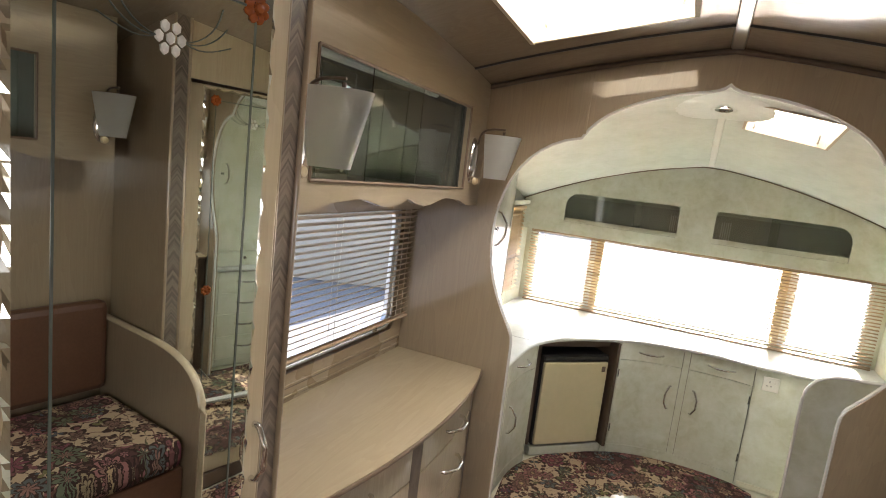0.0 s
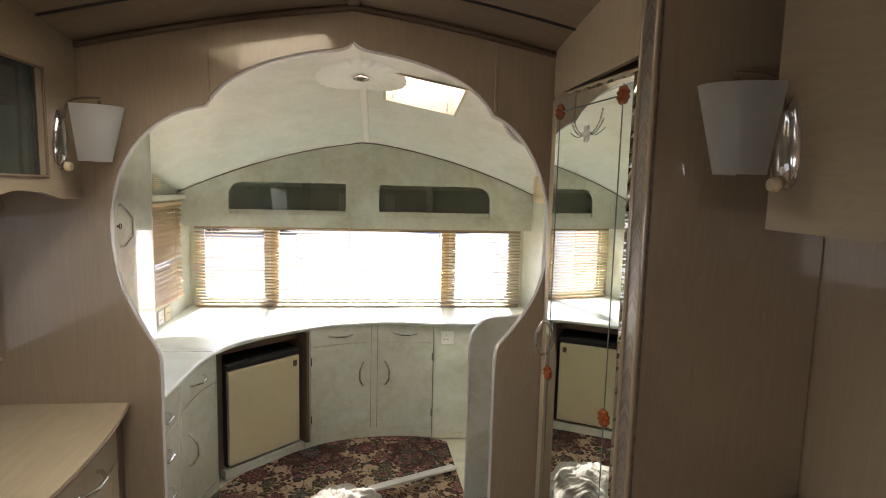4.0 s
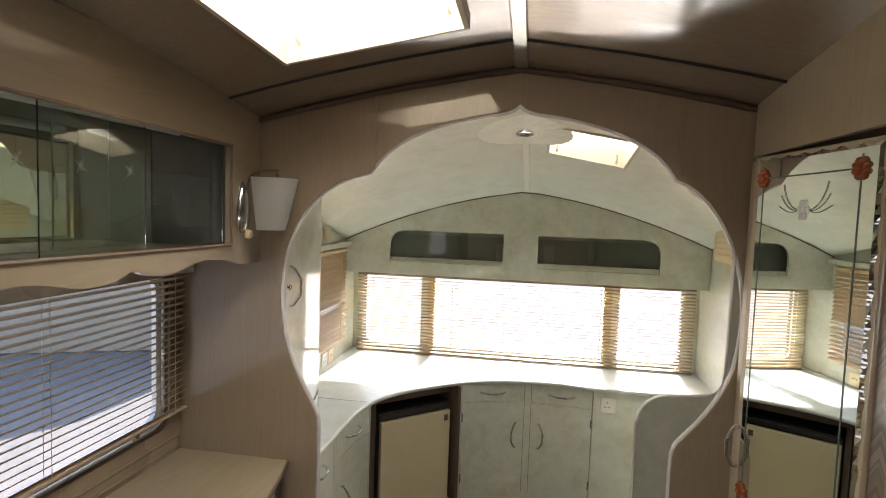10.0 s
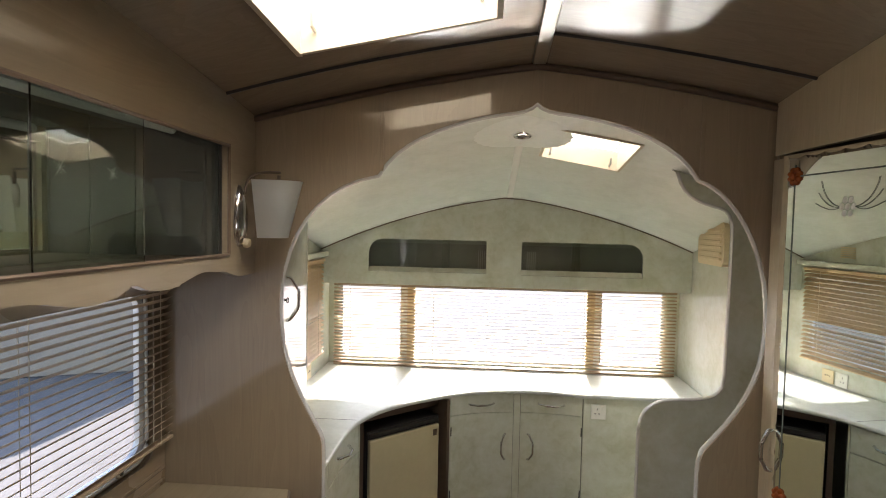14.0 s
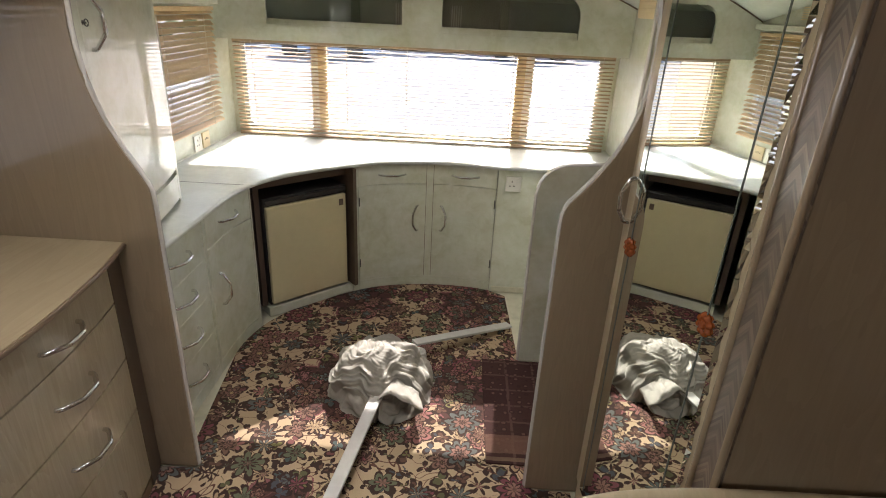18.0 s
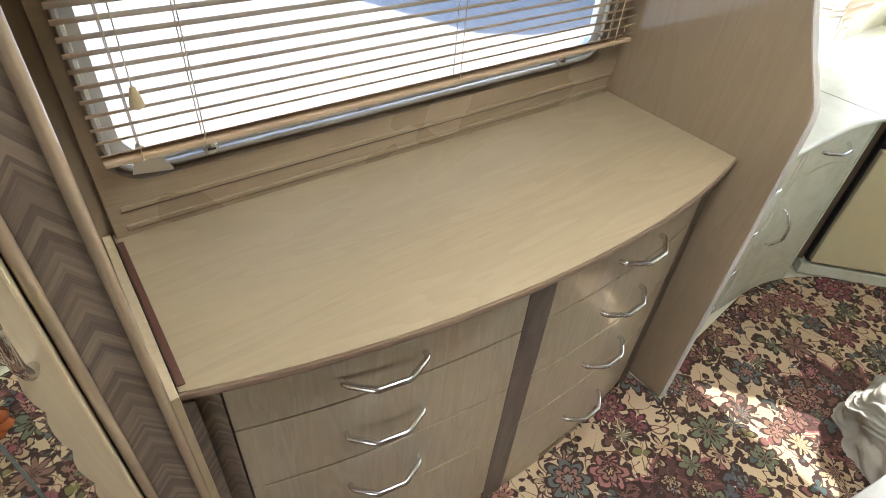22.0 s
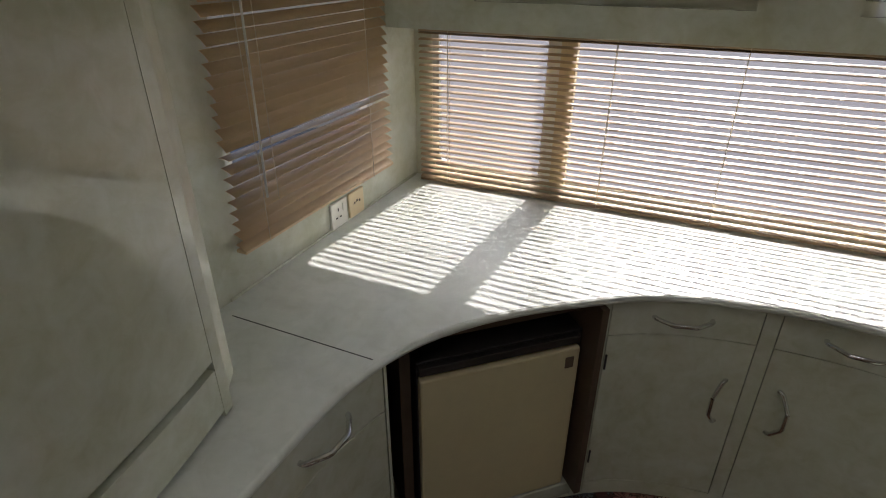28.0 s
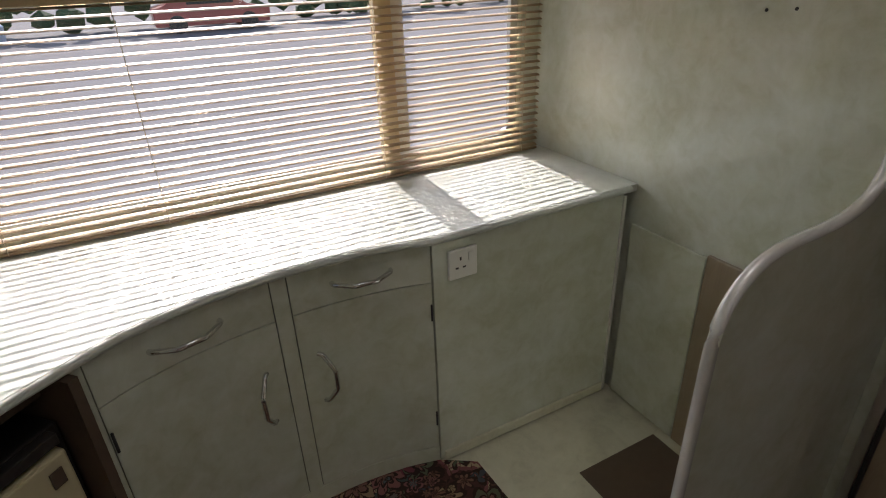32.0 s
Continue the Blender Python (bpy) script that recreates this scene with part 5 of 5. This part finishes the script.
fr = thing("fridge", (*((fa + fb) / 2), 0.055), "small cream fridge in dark recess below worktop", "fridge")
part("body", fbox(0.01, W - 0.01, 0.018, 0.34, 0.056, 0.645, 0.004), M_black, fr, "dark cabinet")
part("door", fbox(0.012, W - 0.03, -0.012, 0.016, 0.072, 0.608, 0.006), M_fridge, fr, "cream door")
part("badge", fbox(W - 0.075, W - 0.05, -0.0165, -0.0125, 0.548, 0.583, 0.001), M_edge, fr, "square dark brown catch")
part("top_bar", fbox(0.012, W - 0.03, -0.006, 0.016, 0.618, 0.643, 0.003), M_black, fr)
nk = thing("fridge_recess", (*((fa + fb) / 2), 0.0), "dark brown lined fridge recess with pale plinth", "recess")
part("plinth", fbox(-0.01, W + 0.02, -0.005, 0.30, 0.0, 0.054, 0.004), M_lam, nk, "pale plinth")
part("side", fbox(-0.03, -0.002, 0.03, 0.36, 0.056, 0.745), M_edge, nk)
part("side", fbox(W - 0.006, W + 0.014, -0.05, 0.36, 0.056, 0.745), M_edge, nk)
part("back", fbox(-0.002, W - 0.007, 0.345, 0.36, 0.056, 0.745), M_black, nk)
part("lintel", fbox(-0.01, W - 0.008, 0.03, 0.05, 0.70, 0.744), M_edge, nk)

# tall cupboard behind the arch
TC = [Vector((p.x, p.y)) for p in bez((-0.805, YP + 0.034), (-0.845, 2.75), (-0.865, 2.98), (-0.925, 3.18), 14)]
tall = thing("tall_cupboard", (-1.0, 2.9, Z_TOP), "tall sage laminate cupboard with key, chrome handle and drawer", "cupboard")
ring2 = offset(TC, 0.018)
tz = lambda x, y: roof(x, y) - 0.004
bm = bmesh.new()
foot = [(p.x, p.y) for p in ring2] + [(-1.0, 3.26), (XL + 0.003, 3.30), (XL + 0.003, YP + 0.034)]
lo = [bm.verts.new((x, y, Z_TOP + 0.001)) for x, y in foot]
hi = [bm.verts.new((x, y, tz(x, y))) for x, y in foot]
for i in range(len(foot)):
    bm.faces.new((lo[i], lo[(i + 1) % len(foot)], hi[(i + 1) % len(foot)], hi[i]))
bmesh.ops.triangle_fill(bm, edges=[e for e in bm.edges if all(v in hi for v in e.verts)], use_beauty=True)
part("carcass", bm, M_lam, tall)
TL = length(TC)


def tall_front(s0, s1, z0, z1, name, label):
    ln = cut(TC, s0, s1, 10)
    if z1 > 1.9:
        bk = offset(ln, 0.016)
        b = bmesh.new()
        r = [(p.x, p.y) for p in ln] + [(p.x, p.y) for p in reversed(bk)]
        lo = [b.verts.new((x, y, z0)) for x, y in r]
        hi = [b.verts.new((x, y, tz(x, y) - 0.006)) for x, y in r]
        n = len(r)
        for i in range(n):
            b.faces.new((lo[i], lo[(i + 1) % n], hi[(i + 1) % n], hi[i]))
        for vs in (lo, hi):
            for i in range(len(ln) - 1):
                b.faces.new((vs[i], vs[i + 1], vs[n - 2 - i], vs[n - 1 - i]))
        return smooth(part(name, b, M_lam, tall, label), 30)
    return smooth(part(name, strip(ln, 1, z0, z1, 0.016), M_lam, tall, label), 30)


td = tall_front(0.045, TL - 0.03, 0.905, 2.1, "door", "curved sage laminate door")
p, d = along(TC, 0.085)
handle(td, (p.x, p.y, 1.474), (0, 0, 1), (d.y, -d.x, 0), 0.145)
kb = lathe([(0.007, 0.0), (0.007, 0.004), (0.003, 0.005), (0.003, 0.014)], Matrix.Translation((p.x + 0.001, p.y - 0.03, 1.474)) @ pose(0, 0, 0, 0, 90, 0), 10)
tube([(p.x + 0.016, p.y - 0.03 + 0.009 * math.cos(a), 1.474 + 0.009 * math.sin(a)) for a in [2 * math.pi * q / 12 for q in range(12)]], 0.0018, 6, True, kb)
part("key", kb, M_black, td, "small dark key in its lock")
tall_front(0.0, 0.043, Z_TOP + 0.003, 2.1, "stile", "")
tall_front(TL - 0.028, TL, Z_TOP + 0.003, 2.1, "stile", "")
tw = tall_front(0.045, TL - 0.03, Z_TOP + 0.018, 0.885, "drawer", "low sage laminate drawer")
p, d = along(TC, TL * 0.42)
smooth(part("knob", lathe([(0.004, 0.0), (0.004, 0.01), (0.013, 0.014), (0.013, 0.02), (0.004, 0.024)], Matrix.Translation((p.x, p.y, 0.84)) @ pose(0, 0, 0, 0, 90, 0), 16), M_chrome, tw, "round chrome knob"), 40)
part("hinge", tube([(TC[-1].x + 0.004, TC[-1].y - 0.03, 1.0), (TC[-1].x + 0.004, TC[-1].y - 0.03, 1.06)], 0.004, 6), M_black, td, "dark hinge")

# upper locker with two glazed niches
ul = thing("upper_locker", (0, 4.38, 1.34), "sage laminate upper locker with two glazed openings", "cabinet")
YL = 4.295
ring = [(XL + 0.003, YL, 1.338), (XR - 0.003, YL, 1.338)] + [((XR - 0.003) + (XL - XR + 0.006) * i / 20, YL, roof((XR - 0.003) + (XL - XR + 0.006) * i / 20, YL) - 0.002) for i in range(21)]
n1 = [(u, YL, v) for u, v in rounded(-0.888, -0.135, 1.424, 1.632, 0.095, 8, (0, 0, 0, 1))]
n2 = [(u, YL, v) for u, v in rounded(0.084, 0.832, 1.419, 1.630, 0.095, 8, (0, 0, 1, 0))]
part("front", solid(ring, (0, 0.016, 0), None, [n1, n2]), M_lam, ul)
smooth(part("top_bead", tube([((XR - 0.003) + (XL - XR + 0.006) * i / 20, YL - 0.002, roof((XR - 0.003) + (XL - XR + 0.006) * i / 20, YL) - 0.005) for i in range(21)], 0.004, 6), M_bead, ul, "thin dark joint bead"), 60)
part("bottom", box(XL + 0.003, XR - 0.003, YL + 0.017, YF - 0.002, 1.345, 1.360), M_lam, ul)
part("inner_shelf", box(XL + 0.02, XR - 0.02, YL + 0.02, YF + 0.04, 1.398, 1.408), M_niche, ul)
part("inner_back", box(XL + 0.02, XR - 0.02, YF + 0.035, YF + 0.045, 1.41, 1.60), M_niche, ul)
part("divider", box(-0.03, 0.03, YL + 0.02, YF + 0.03, 1.41, 1.75), M_niche, ul)
for a, b in ((-0.90, -0.12), (0.07, 0.845)):
    part("door_track", box(a, b, YL + 0.0175, YL + 0.022, 1.410, 1.452, 0.001), M_lam, ul, "pale sliding door track")
for a, b, c in ((-0.905, -0.11, -0.42), (0.065, 0.85, 0.40)):
    for u, v, dd in ((a, c + 0.05, 0.024), (c, b, 0.031)):
        g = part("glass_door", box(u, v, YL + dd, YL + dd + 0.003, 1.409, 1.645), M_tint, ul, "sliding tinted glass door")
        g.visible_shadow = False
# pale bars set behind the glass for the blind stripes it reflects
for x in (-0.16, 0.16):
    lz = thing("reflected_blind_bars", (x, YF + 0.02, 1.41), "small pale bars for blind stripes reflected in the locker glass", "vent")
    for q in range(5):
        part("slat", box(x - 0.03 + q * 0.013, x - 0.024 + q * 0.013, YF + 0.012, YF + 0.03, 1.4105, 1.56), M_alu, lz)

# screen beside the entrance door
scr = chain([(0.665, roof(0.665, 3.29) - 0.003), (0.685, 2.03)], bez((0.685, 2.03), (0.69, 1.88), (0.78, 1.86), (0.875, 1.835), 8), bez((0.875, 1.835), (0.925, 1.82), (0.93, 1.76), (0.93, 1.70), 6),
            [(0.925, 1.10)], bez((0.925, 1.10), (0.925, 1.0), (0.87, 0.98), (0.77, 0.975), 8), bez((0.70, 0.972), (0.62, 0.968), (0.565, 0.92), (0.562, 0.84), 8), [(0.562, 0.0)])
sb2 = thing("entrance_screen", (0.8, 3.29, 0.0), "sage laminate shaped screen with white edging beside entrance", "screen")
ring = [(p.x, 3.285, p.y) for p in scr] + [(XR - 0.004, 3.285, 0.0)] + [(XR - 0.004 + (0.665 - XR + 0.004) * i / 6, 3.285, roof(XR - 0.004 + (0.665 - XR + 0.004) * i / 6, 3.29) - 0.003) for i in range(6)]
part("panel", solid(ring, (0, 0.022, 0)), M_lam, sb2)
smooth(part("edging", tube([(p.x, 3.296, p.y) for p in scr], 0.0115, 8), M_trim, sb2, "pale rounded bead edging"), 60)

# entrance door in the east wall
dr1 = thing("door_1", (XR - 0.01, 2.9, 0.0), "closed brown oak caravan entrance door with metal frame", "door", kind="structure")
part("leaf", box(XR - 0.016, XR - 0.003, 2.585, 3.235, 0.03, 1.72, 0.002), M_wall_z, dr1)
for y in (2.565, 3.245):
    part("frame", box(XR - 0.022, XR - 0.003, y - 0.012, y + 0.012, 0.0, 1.74, 0.003), M_alu, dr1, "aluminium door frame")
part("seal", box(XR - 0.024, XR - 0.003, 3.222, 3.232, 0.02, 1.73, 0.002), M_black, dr1, "black rubber seal")
part("door_handle", box(XR - 0.045, XR - 0.0165, 3.15, 3.20, 0.86, 0.93, 0.006), M_chrome, dr1)

# wall heater vent on the east kitchen wall
vn = thing("wall_vent", (XR - 0.03, 3.85, 1.53), "cream plastic louvred wall vent with rounded corners", "vent")
ring = [(XR - 0.003, u, v) for u, v in rounded(3.70, 4.04, 1.545, 1.775, 0.03)]
bm = solid(ring, (-0.065, 0, 0))
part("housing", bm, M_cream, vn)
for q in range(6):
    part("louvre", box(XR - 0.076, XR - 0.0685, 3.73, 4.01, 1.575 + q * 0.03, 1.590 + q * 0.03, 0.002), M_cream, vn)
# small round-cornered grille on the west lining
gv = thing("wall_grille", (XL + 0.01, 3.95, 1.60), "small square louvred wall grille", "vent")
for q in range(6):
    part("slat", box(XL + 0.0035, XL + 0.009, 3.90, 4.0, 1.575 + q * 0.012, 1.582 + q * 0.012), M_cream, gv)


def socket(name, m, mat, holes, switch, label):
    t = thing(name, m.translation, label, "socket", "wall sockets")

    def put(bm):
        bmesh.ops.transform(bm, matrix=m, verts=bm.verts)
        return bm
    part("plate", put(box(-0.043, 0.043, -0.009, 0.0, -0.043, 0.043, 0.003)), mat, t)
    for x, z, w, h in holes:
        part("pin_hole", put(box(x - w / 2, x + w / 2, -0.0098, -0.0092, z - h / 2, z + h / 2)), M_black, t)
    if switch:
        part("rocker", put(box(0.014, 0.028, -0.013, -0.0095, 0.006, 0.032, 0.002)), mat, t, "rocker switch")
    return t


PINS = ((-0.008, 0.016, 0.005, 0.010), (-0.019, -0.010, 0.009, 0.005), (0.003, -0.010, 0.009, 0.005))
socket("socket", pose(0.528, 3.997, 0.672), M_white, PINS, True, "white square switched socket on end panel")
socket("socket", pose(XL + 0.001, 3.945, 0.818, 0, 0, 90), M_white, PINS, True, "white square switched socket below blind")
socket("socket", pose(XL + 0.001, 4.045, 0.818, 0, 0, 90), M_cream, ((-0.015, 0.004, 0.008, 0.008), (0.0, 0.008, 0.008, 0.008), (0.015, 0.004, 0.008, 0.008)), False, "cream square aerial outlet beside socket")
for i, (y, z) in enumerate(((3.40, 0.878), (3.698, 1.256), (3.632, 1.261))):
    x = XL if i == 0 else XR
    sg = 1 if i == 0 else -1
    t = part("screw", lathe([(0.004, 0.0), (0.0035, 0.002), (0.002, 0.003)], Matrix.Translation((x, y, z)) @ pose(0, 0, 0, 0, 90 * sg, 0), 12), M_alu if i == 0 else M_black)
    tagged(t, "small metal screw head in the laminate wall", "screw")

# ---- floor coverings ----
KICK = [Vector((p.x, p.y)) for p in offset(EDGE, 0.013)]
out = [(-0.648, YP + 0.035), (-0.71, YP + 0.05)] + [(p.x, p.y) for p in KICK if p.y > 2.6 and p.x < 0.52] + [(0.535, 3.935), (0.56, 3.30), (0.545, YP + 0.035)]
cp = bmesh.new()
solid([(x, y, -0.006) for x, y in out], (0, 0, 0.008), cp)
room = [(0.33, 0.5), (0.33, 1.69), (0.68, 1.73), (0.68, 2.49), (0.545, 2.495), (0.545, YP + 0.035), (-0.648, YP + 0.035), (-0.648, 2.495), (-0.775, 2.49)] + [(p.x - 0.024, p.y) for p in reversed(SB)] + [(-0.765, 1.19), (-0.765, 0.5), (-0.765, Y0 + 0.02), (0.33, Y0 + 0.02)]
solid([(x, y, -0.006) for x, y in room], (0, 0, 0.008), cp)
tagged(part("carpet", cp, M_carpet), "beige floral patterned carpet with dark medallions", "carpet", kind="structure")
tagged(part("runner_mat", box(0.385, 1.095, 2.60, 3.27, 0.0025, 0.009, 0.002), M_runner), "worn dark red woven mat by entrance", "mat")
tagged(part("wood_patch", box(0.78, 1.085, 3.33, 3.75, -0.0075, -0.004), M_edge), "bare dark brown floor patch beside vinyl", "floor patch", kind="structure")

# ---- heap of cloth and two battens ----
def heap():
    """A bundled dust sheet: an uneven mound wrapped in long slack creases, with an open rolled end."""
    shift = Vector((3.7, 8.1, 5.3))

    def pleat(c, run, seed):
        """One set of overlapping folds: slow rise, steep fall, slack that comes and goes along the run."""
        k, f = math.floor(c), c - math.floor(c)
        slack = 0.55 + 1.1 * noise.noise(Vector((k * 7.13 + seed, run * 3.2, seed * 1.7)))
        return max(0.0, slack) * (f / 0.72 if f < 0.72 else (1 - f) / 0.28) ** 0.9
    bm = bmesh.new()
    na, nv = 280, 110
    axis = Vector((0.93, -0.34, 0.10)).normalized()
    up = (Vector((0, 0, 1)) - axis * axis.z).normalized()
    back = up.cross(axis)
    rows = []
    for i in range(nv + 1):
        v = i / nv
        el = math.pi / 2 * (1 - v * 1.02)
        row = []
        for q in range(na):
            a = 2 * math.pi * q / na
            d = Vector((math.cos(el) * math.cos(a), math.cos(el) * math.sin(a), max(0.0, math.sin(el))))
            lump = 1.0 + 0.20 * noise.noise(d * 1.5 + shift) + 0.13 * noise.noise(d * 3.1 - shift)
            p = Vector((d.x * 0.192, d.y * 0.225, d.z * 0.185)) * lump
            run, lift, deep = d.dot(axis), d.dot(up), d.dot(back)
            bend = noise.noise(d * 1.5 + shift) * 1.5 + noise.noise(d * 3.6 - shift) * 0.5
            c = lift * 2.6 + deep * 3.0 + run * 0.55 + bend
            e = lift * 2.2 - deep * 1.4 + run * 3.0 - bend
            over = 0.5 + 0.5 * math.tanh(7.0 * (noise.noise(d * 1.3 + shift * 2) + 0.10))
            h = over * (0.026 * pleat(c, run, 1.0) + 0.014 * pleat(c * 2.3 + 0.4, run, 5.0))
            h += (1 - over) * (0.024 * pleat(e, deep, 9.0) + 0.014 * pleat(e * 2.2, deep, 3.0))
            h += 0.005 * pleat(c * 5.1 + e * 0.8, run * 2, 7.0)
            p += d * h
            if v > 0.80:
                flare = (v - 0.80) / 0.20
                p += Vector((d.x, d.y, 0)) * 0.035 * flare * (0.4 + noise.noise(d * 3.0 + shift))
                p.z = p.z * (1 - flare) + 0.004 * flare
            row.append(bm.verts.new((p.x - 0.062, p.y + 3.05, max(0.003, p.z - 0.008))))
        rows.append(row)
    for ra, rb2 in zip(rows, rows[1:]):
        for q in range(na):
            bm.faces.new((ra[q], ra[(q + 1) % na], rb2[(q + 1) % na], rb2[q]))
    bmesh.ops.remove_doubles(bm, verts=rows[0], dist=0.02)
    bmesh.ops.smooth_vert(bm, verts=list(bm.verts), factor=0.5, use_axis_x=True, use_axis_y=True, use_axis_z=True)
    # open rolled end of the sheet
    rows = []
    for k, (grow, t) in enumerate(((0.80, 0.0), (0.98, 0.05), (1.06, 0.09), (1.08, 0.10), (1.03, 0.105), (0.95, 0.10), (0.88, 0.06), (0.8, -0.02))):
        row = []
        for i in range(40):
            a = 2 * math.pi * i / 40
            w = 1 + 0.09 * math.sin(3 * a + 1) + 0.05 * math.sin(7 * a + k * 0.3)
            row.append(bm.verts.new((0.034 + 0.084 * grow * w * math.cos(a), 2.892 - t - 0.02 * math.sin(2 * a), max(0.003, 0.066 + 0.066 * grow * w * math.sin(a)))))
        rows.append(row)
    for ra, rb2 in zip(rows, rows[1:]):
        for i in range(40):
            bm.faces.new((ra[i], ra[(i + 1) % 40], rb2[(i + 1) % 40], rb2[i]))
    return bm


tagged(smooth(part("dust_sheet", heap(), M_cloth), 70), "crumpled grey-white cotton dust sheet heaped on carpet", "cloth")


def batten(a, b, z0, z1, label):
    a, b = Vector((*a, z0)), Vector((*b, z1))
    d = (b - a).normalized()
    s = d.cross(Vector((0, 0, 1))).normalized() * 0.024
    u = Vector((0, 0, 0.014))
    bm = bmesh.new()
    vs = [bm.verts.new(p + q + w) for p in (a, b) for q, w in ((-s, Vector()), (s, Vector()), (s, u), (-s, u))]
    for f in ((0, 1, 2, 3), (4, 5, 6, 7), (0, 1, 5, 4), (1, 2, 6, 5), (2, 3, 7, 6), (3, 0, 4, 7)):
        bm.faces.new([vs[i] for i in f])
    bmesh.ops.bevel(bm, geom=list(bm.edges), offset=0.002, segments=1, affect="EDGES")
    tagged(part("batten", bm, M_batten), label, "wood batten", "battens")


batten((-0.03, 3.0), (-0.205, 1.98), 0.10, 0.004, "white-painted wooden batten leaning out of dust sheet")
batten((0.06, 3.23), (0.535, 3.565), 0.095, 0.022, "short white-painted wooden batten beside dust sheet")

# ---- outdoors ----
structure("ground", box(-60, 60, -60, 60, -0.55, -0.5), M_ground, "pale dry concrete yard", "ground")
hd = bmesh.new()
rnd = random.Random(3)
for i in range(420):
    x, z = rnd.uniform(-22, 22), rnd.uniform(-0.4, 2.6)
    bmesh.ops.create_icosphere(hd, subdivisions=1, radius=rnd.uniform(0.25, 0.6), matrix=Matrix.Translation((x, 30 + rnd.uniform(-0.7, 0.7) + 0.02 * x * x * 0.2, z)) @ Matrix.Diagonal((1, 0.7, rnd.uniform(0.6, 1.1), 1)))
tagged(part("hedge", hd, M_hedge), "ragged green hedge at the far side of yard", "hedge", kind="stuff")


def car(x, y, mat, label):
    t = thing("parked_car", (x, y, -0.5), label, "car")
    side_pts = [(-2.0, 0.25), (2.0, 0.25), (2.05, 0.75), (1.2, 0.9), (0.7, 1.4), (-0.9, 1.42), (-1.6, 0.95), (-2.0, 0.85)]
    bm = solid([(x + u, y - 0.8, -0.5 + v) for u, v in side_pts], (0, 1.6, 0))
    bmesh.ops.bevel(bm, geom=list(bm.edges), offset=0.04, segments=1, affect="EDGES")
    part("body", bm, mat, t)
    for u in (-1.25, 1.25):
        for w in (-0.72, 0.72):
            part("wheel", lathe([(0.2, -0.09), (0.31, -0.09), (0.31, 0.09), (0.2, 0.09)], Matrix.Translation((x + u, y + w, -0.19)) @ pose(0, 0, 0, 90, 0, 0), 20), M_black, t)
    part("side_window", box(x - 0.85, x + 0.75, y - 0.812, y - 0.802, 0.45, 0.86, 0.004), M_black, t)


car(-5.2, 24.0, M_blue, "blue-grey car parked in the yard")
car(3.0, 27.0, M_red, "faded red car parked in the yard")


def shadow_caravan(corner, turn, size):
    """Touring caravan added across the yard for its shadow: beige rounded body and wheels."""
    lx, ly, lz = size
    m = Matrix.Translation((*corner, -0.5)) @ Matrix.Rotation(radians(turn), 4, "Z")
    t = thing("shadow_caravan", m.translation, "dull beige touring caravan added across the yard to cast its shadow", "caravan")

    def lay(bm):
        bmesh.ops.transform(bm, matrix=m, verts=bm.verts)
        return bm
    side = [(0.0, 0.06), (0.03, 0.02), (lx - 0.03, 0.02), (lx, 0.06), (lx, lz - 0.3), (lx - 0.3, lz), (0.05, lz), (0.0, lz - 0.05)]
    smooth(part("body", lay(solid([(u, 0, v) for u, v in side], (0, ly, 0))), M_van, t), 20)
    for w in (0.02, ly - 0.2):
        part("wheel", lay(lathe([(0.18, -0.09), (0.31, -0.09), (0.31, 0.09), (0.18, 0.09)], Matrix.Translation((lx * 0.5, w + 0.09, 0.31)) @ pose(0, 0, 0, 90, 0, 0), 20)), M_black, t)


M_van = plain("beige_caravan_skin", (0.36, 0.30, 0.235), 0.35, vary=0.05)
# assumed body, placed so that its shadow falls as a wedge on the yard
shadow_caravan((-8.45, 6.9), 23.0, (4.6, 2.2, 2.6))
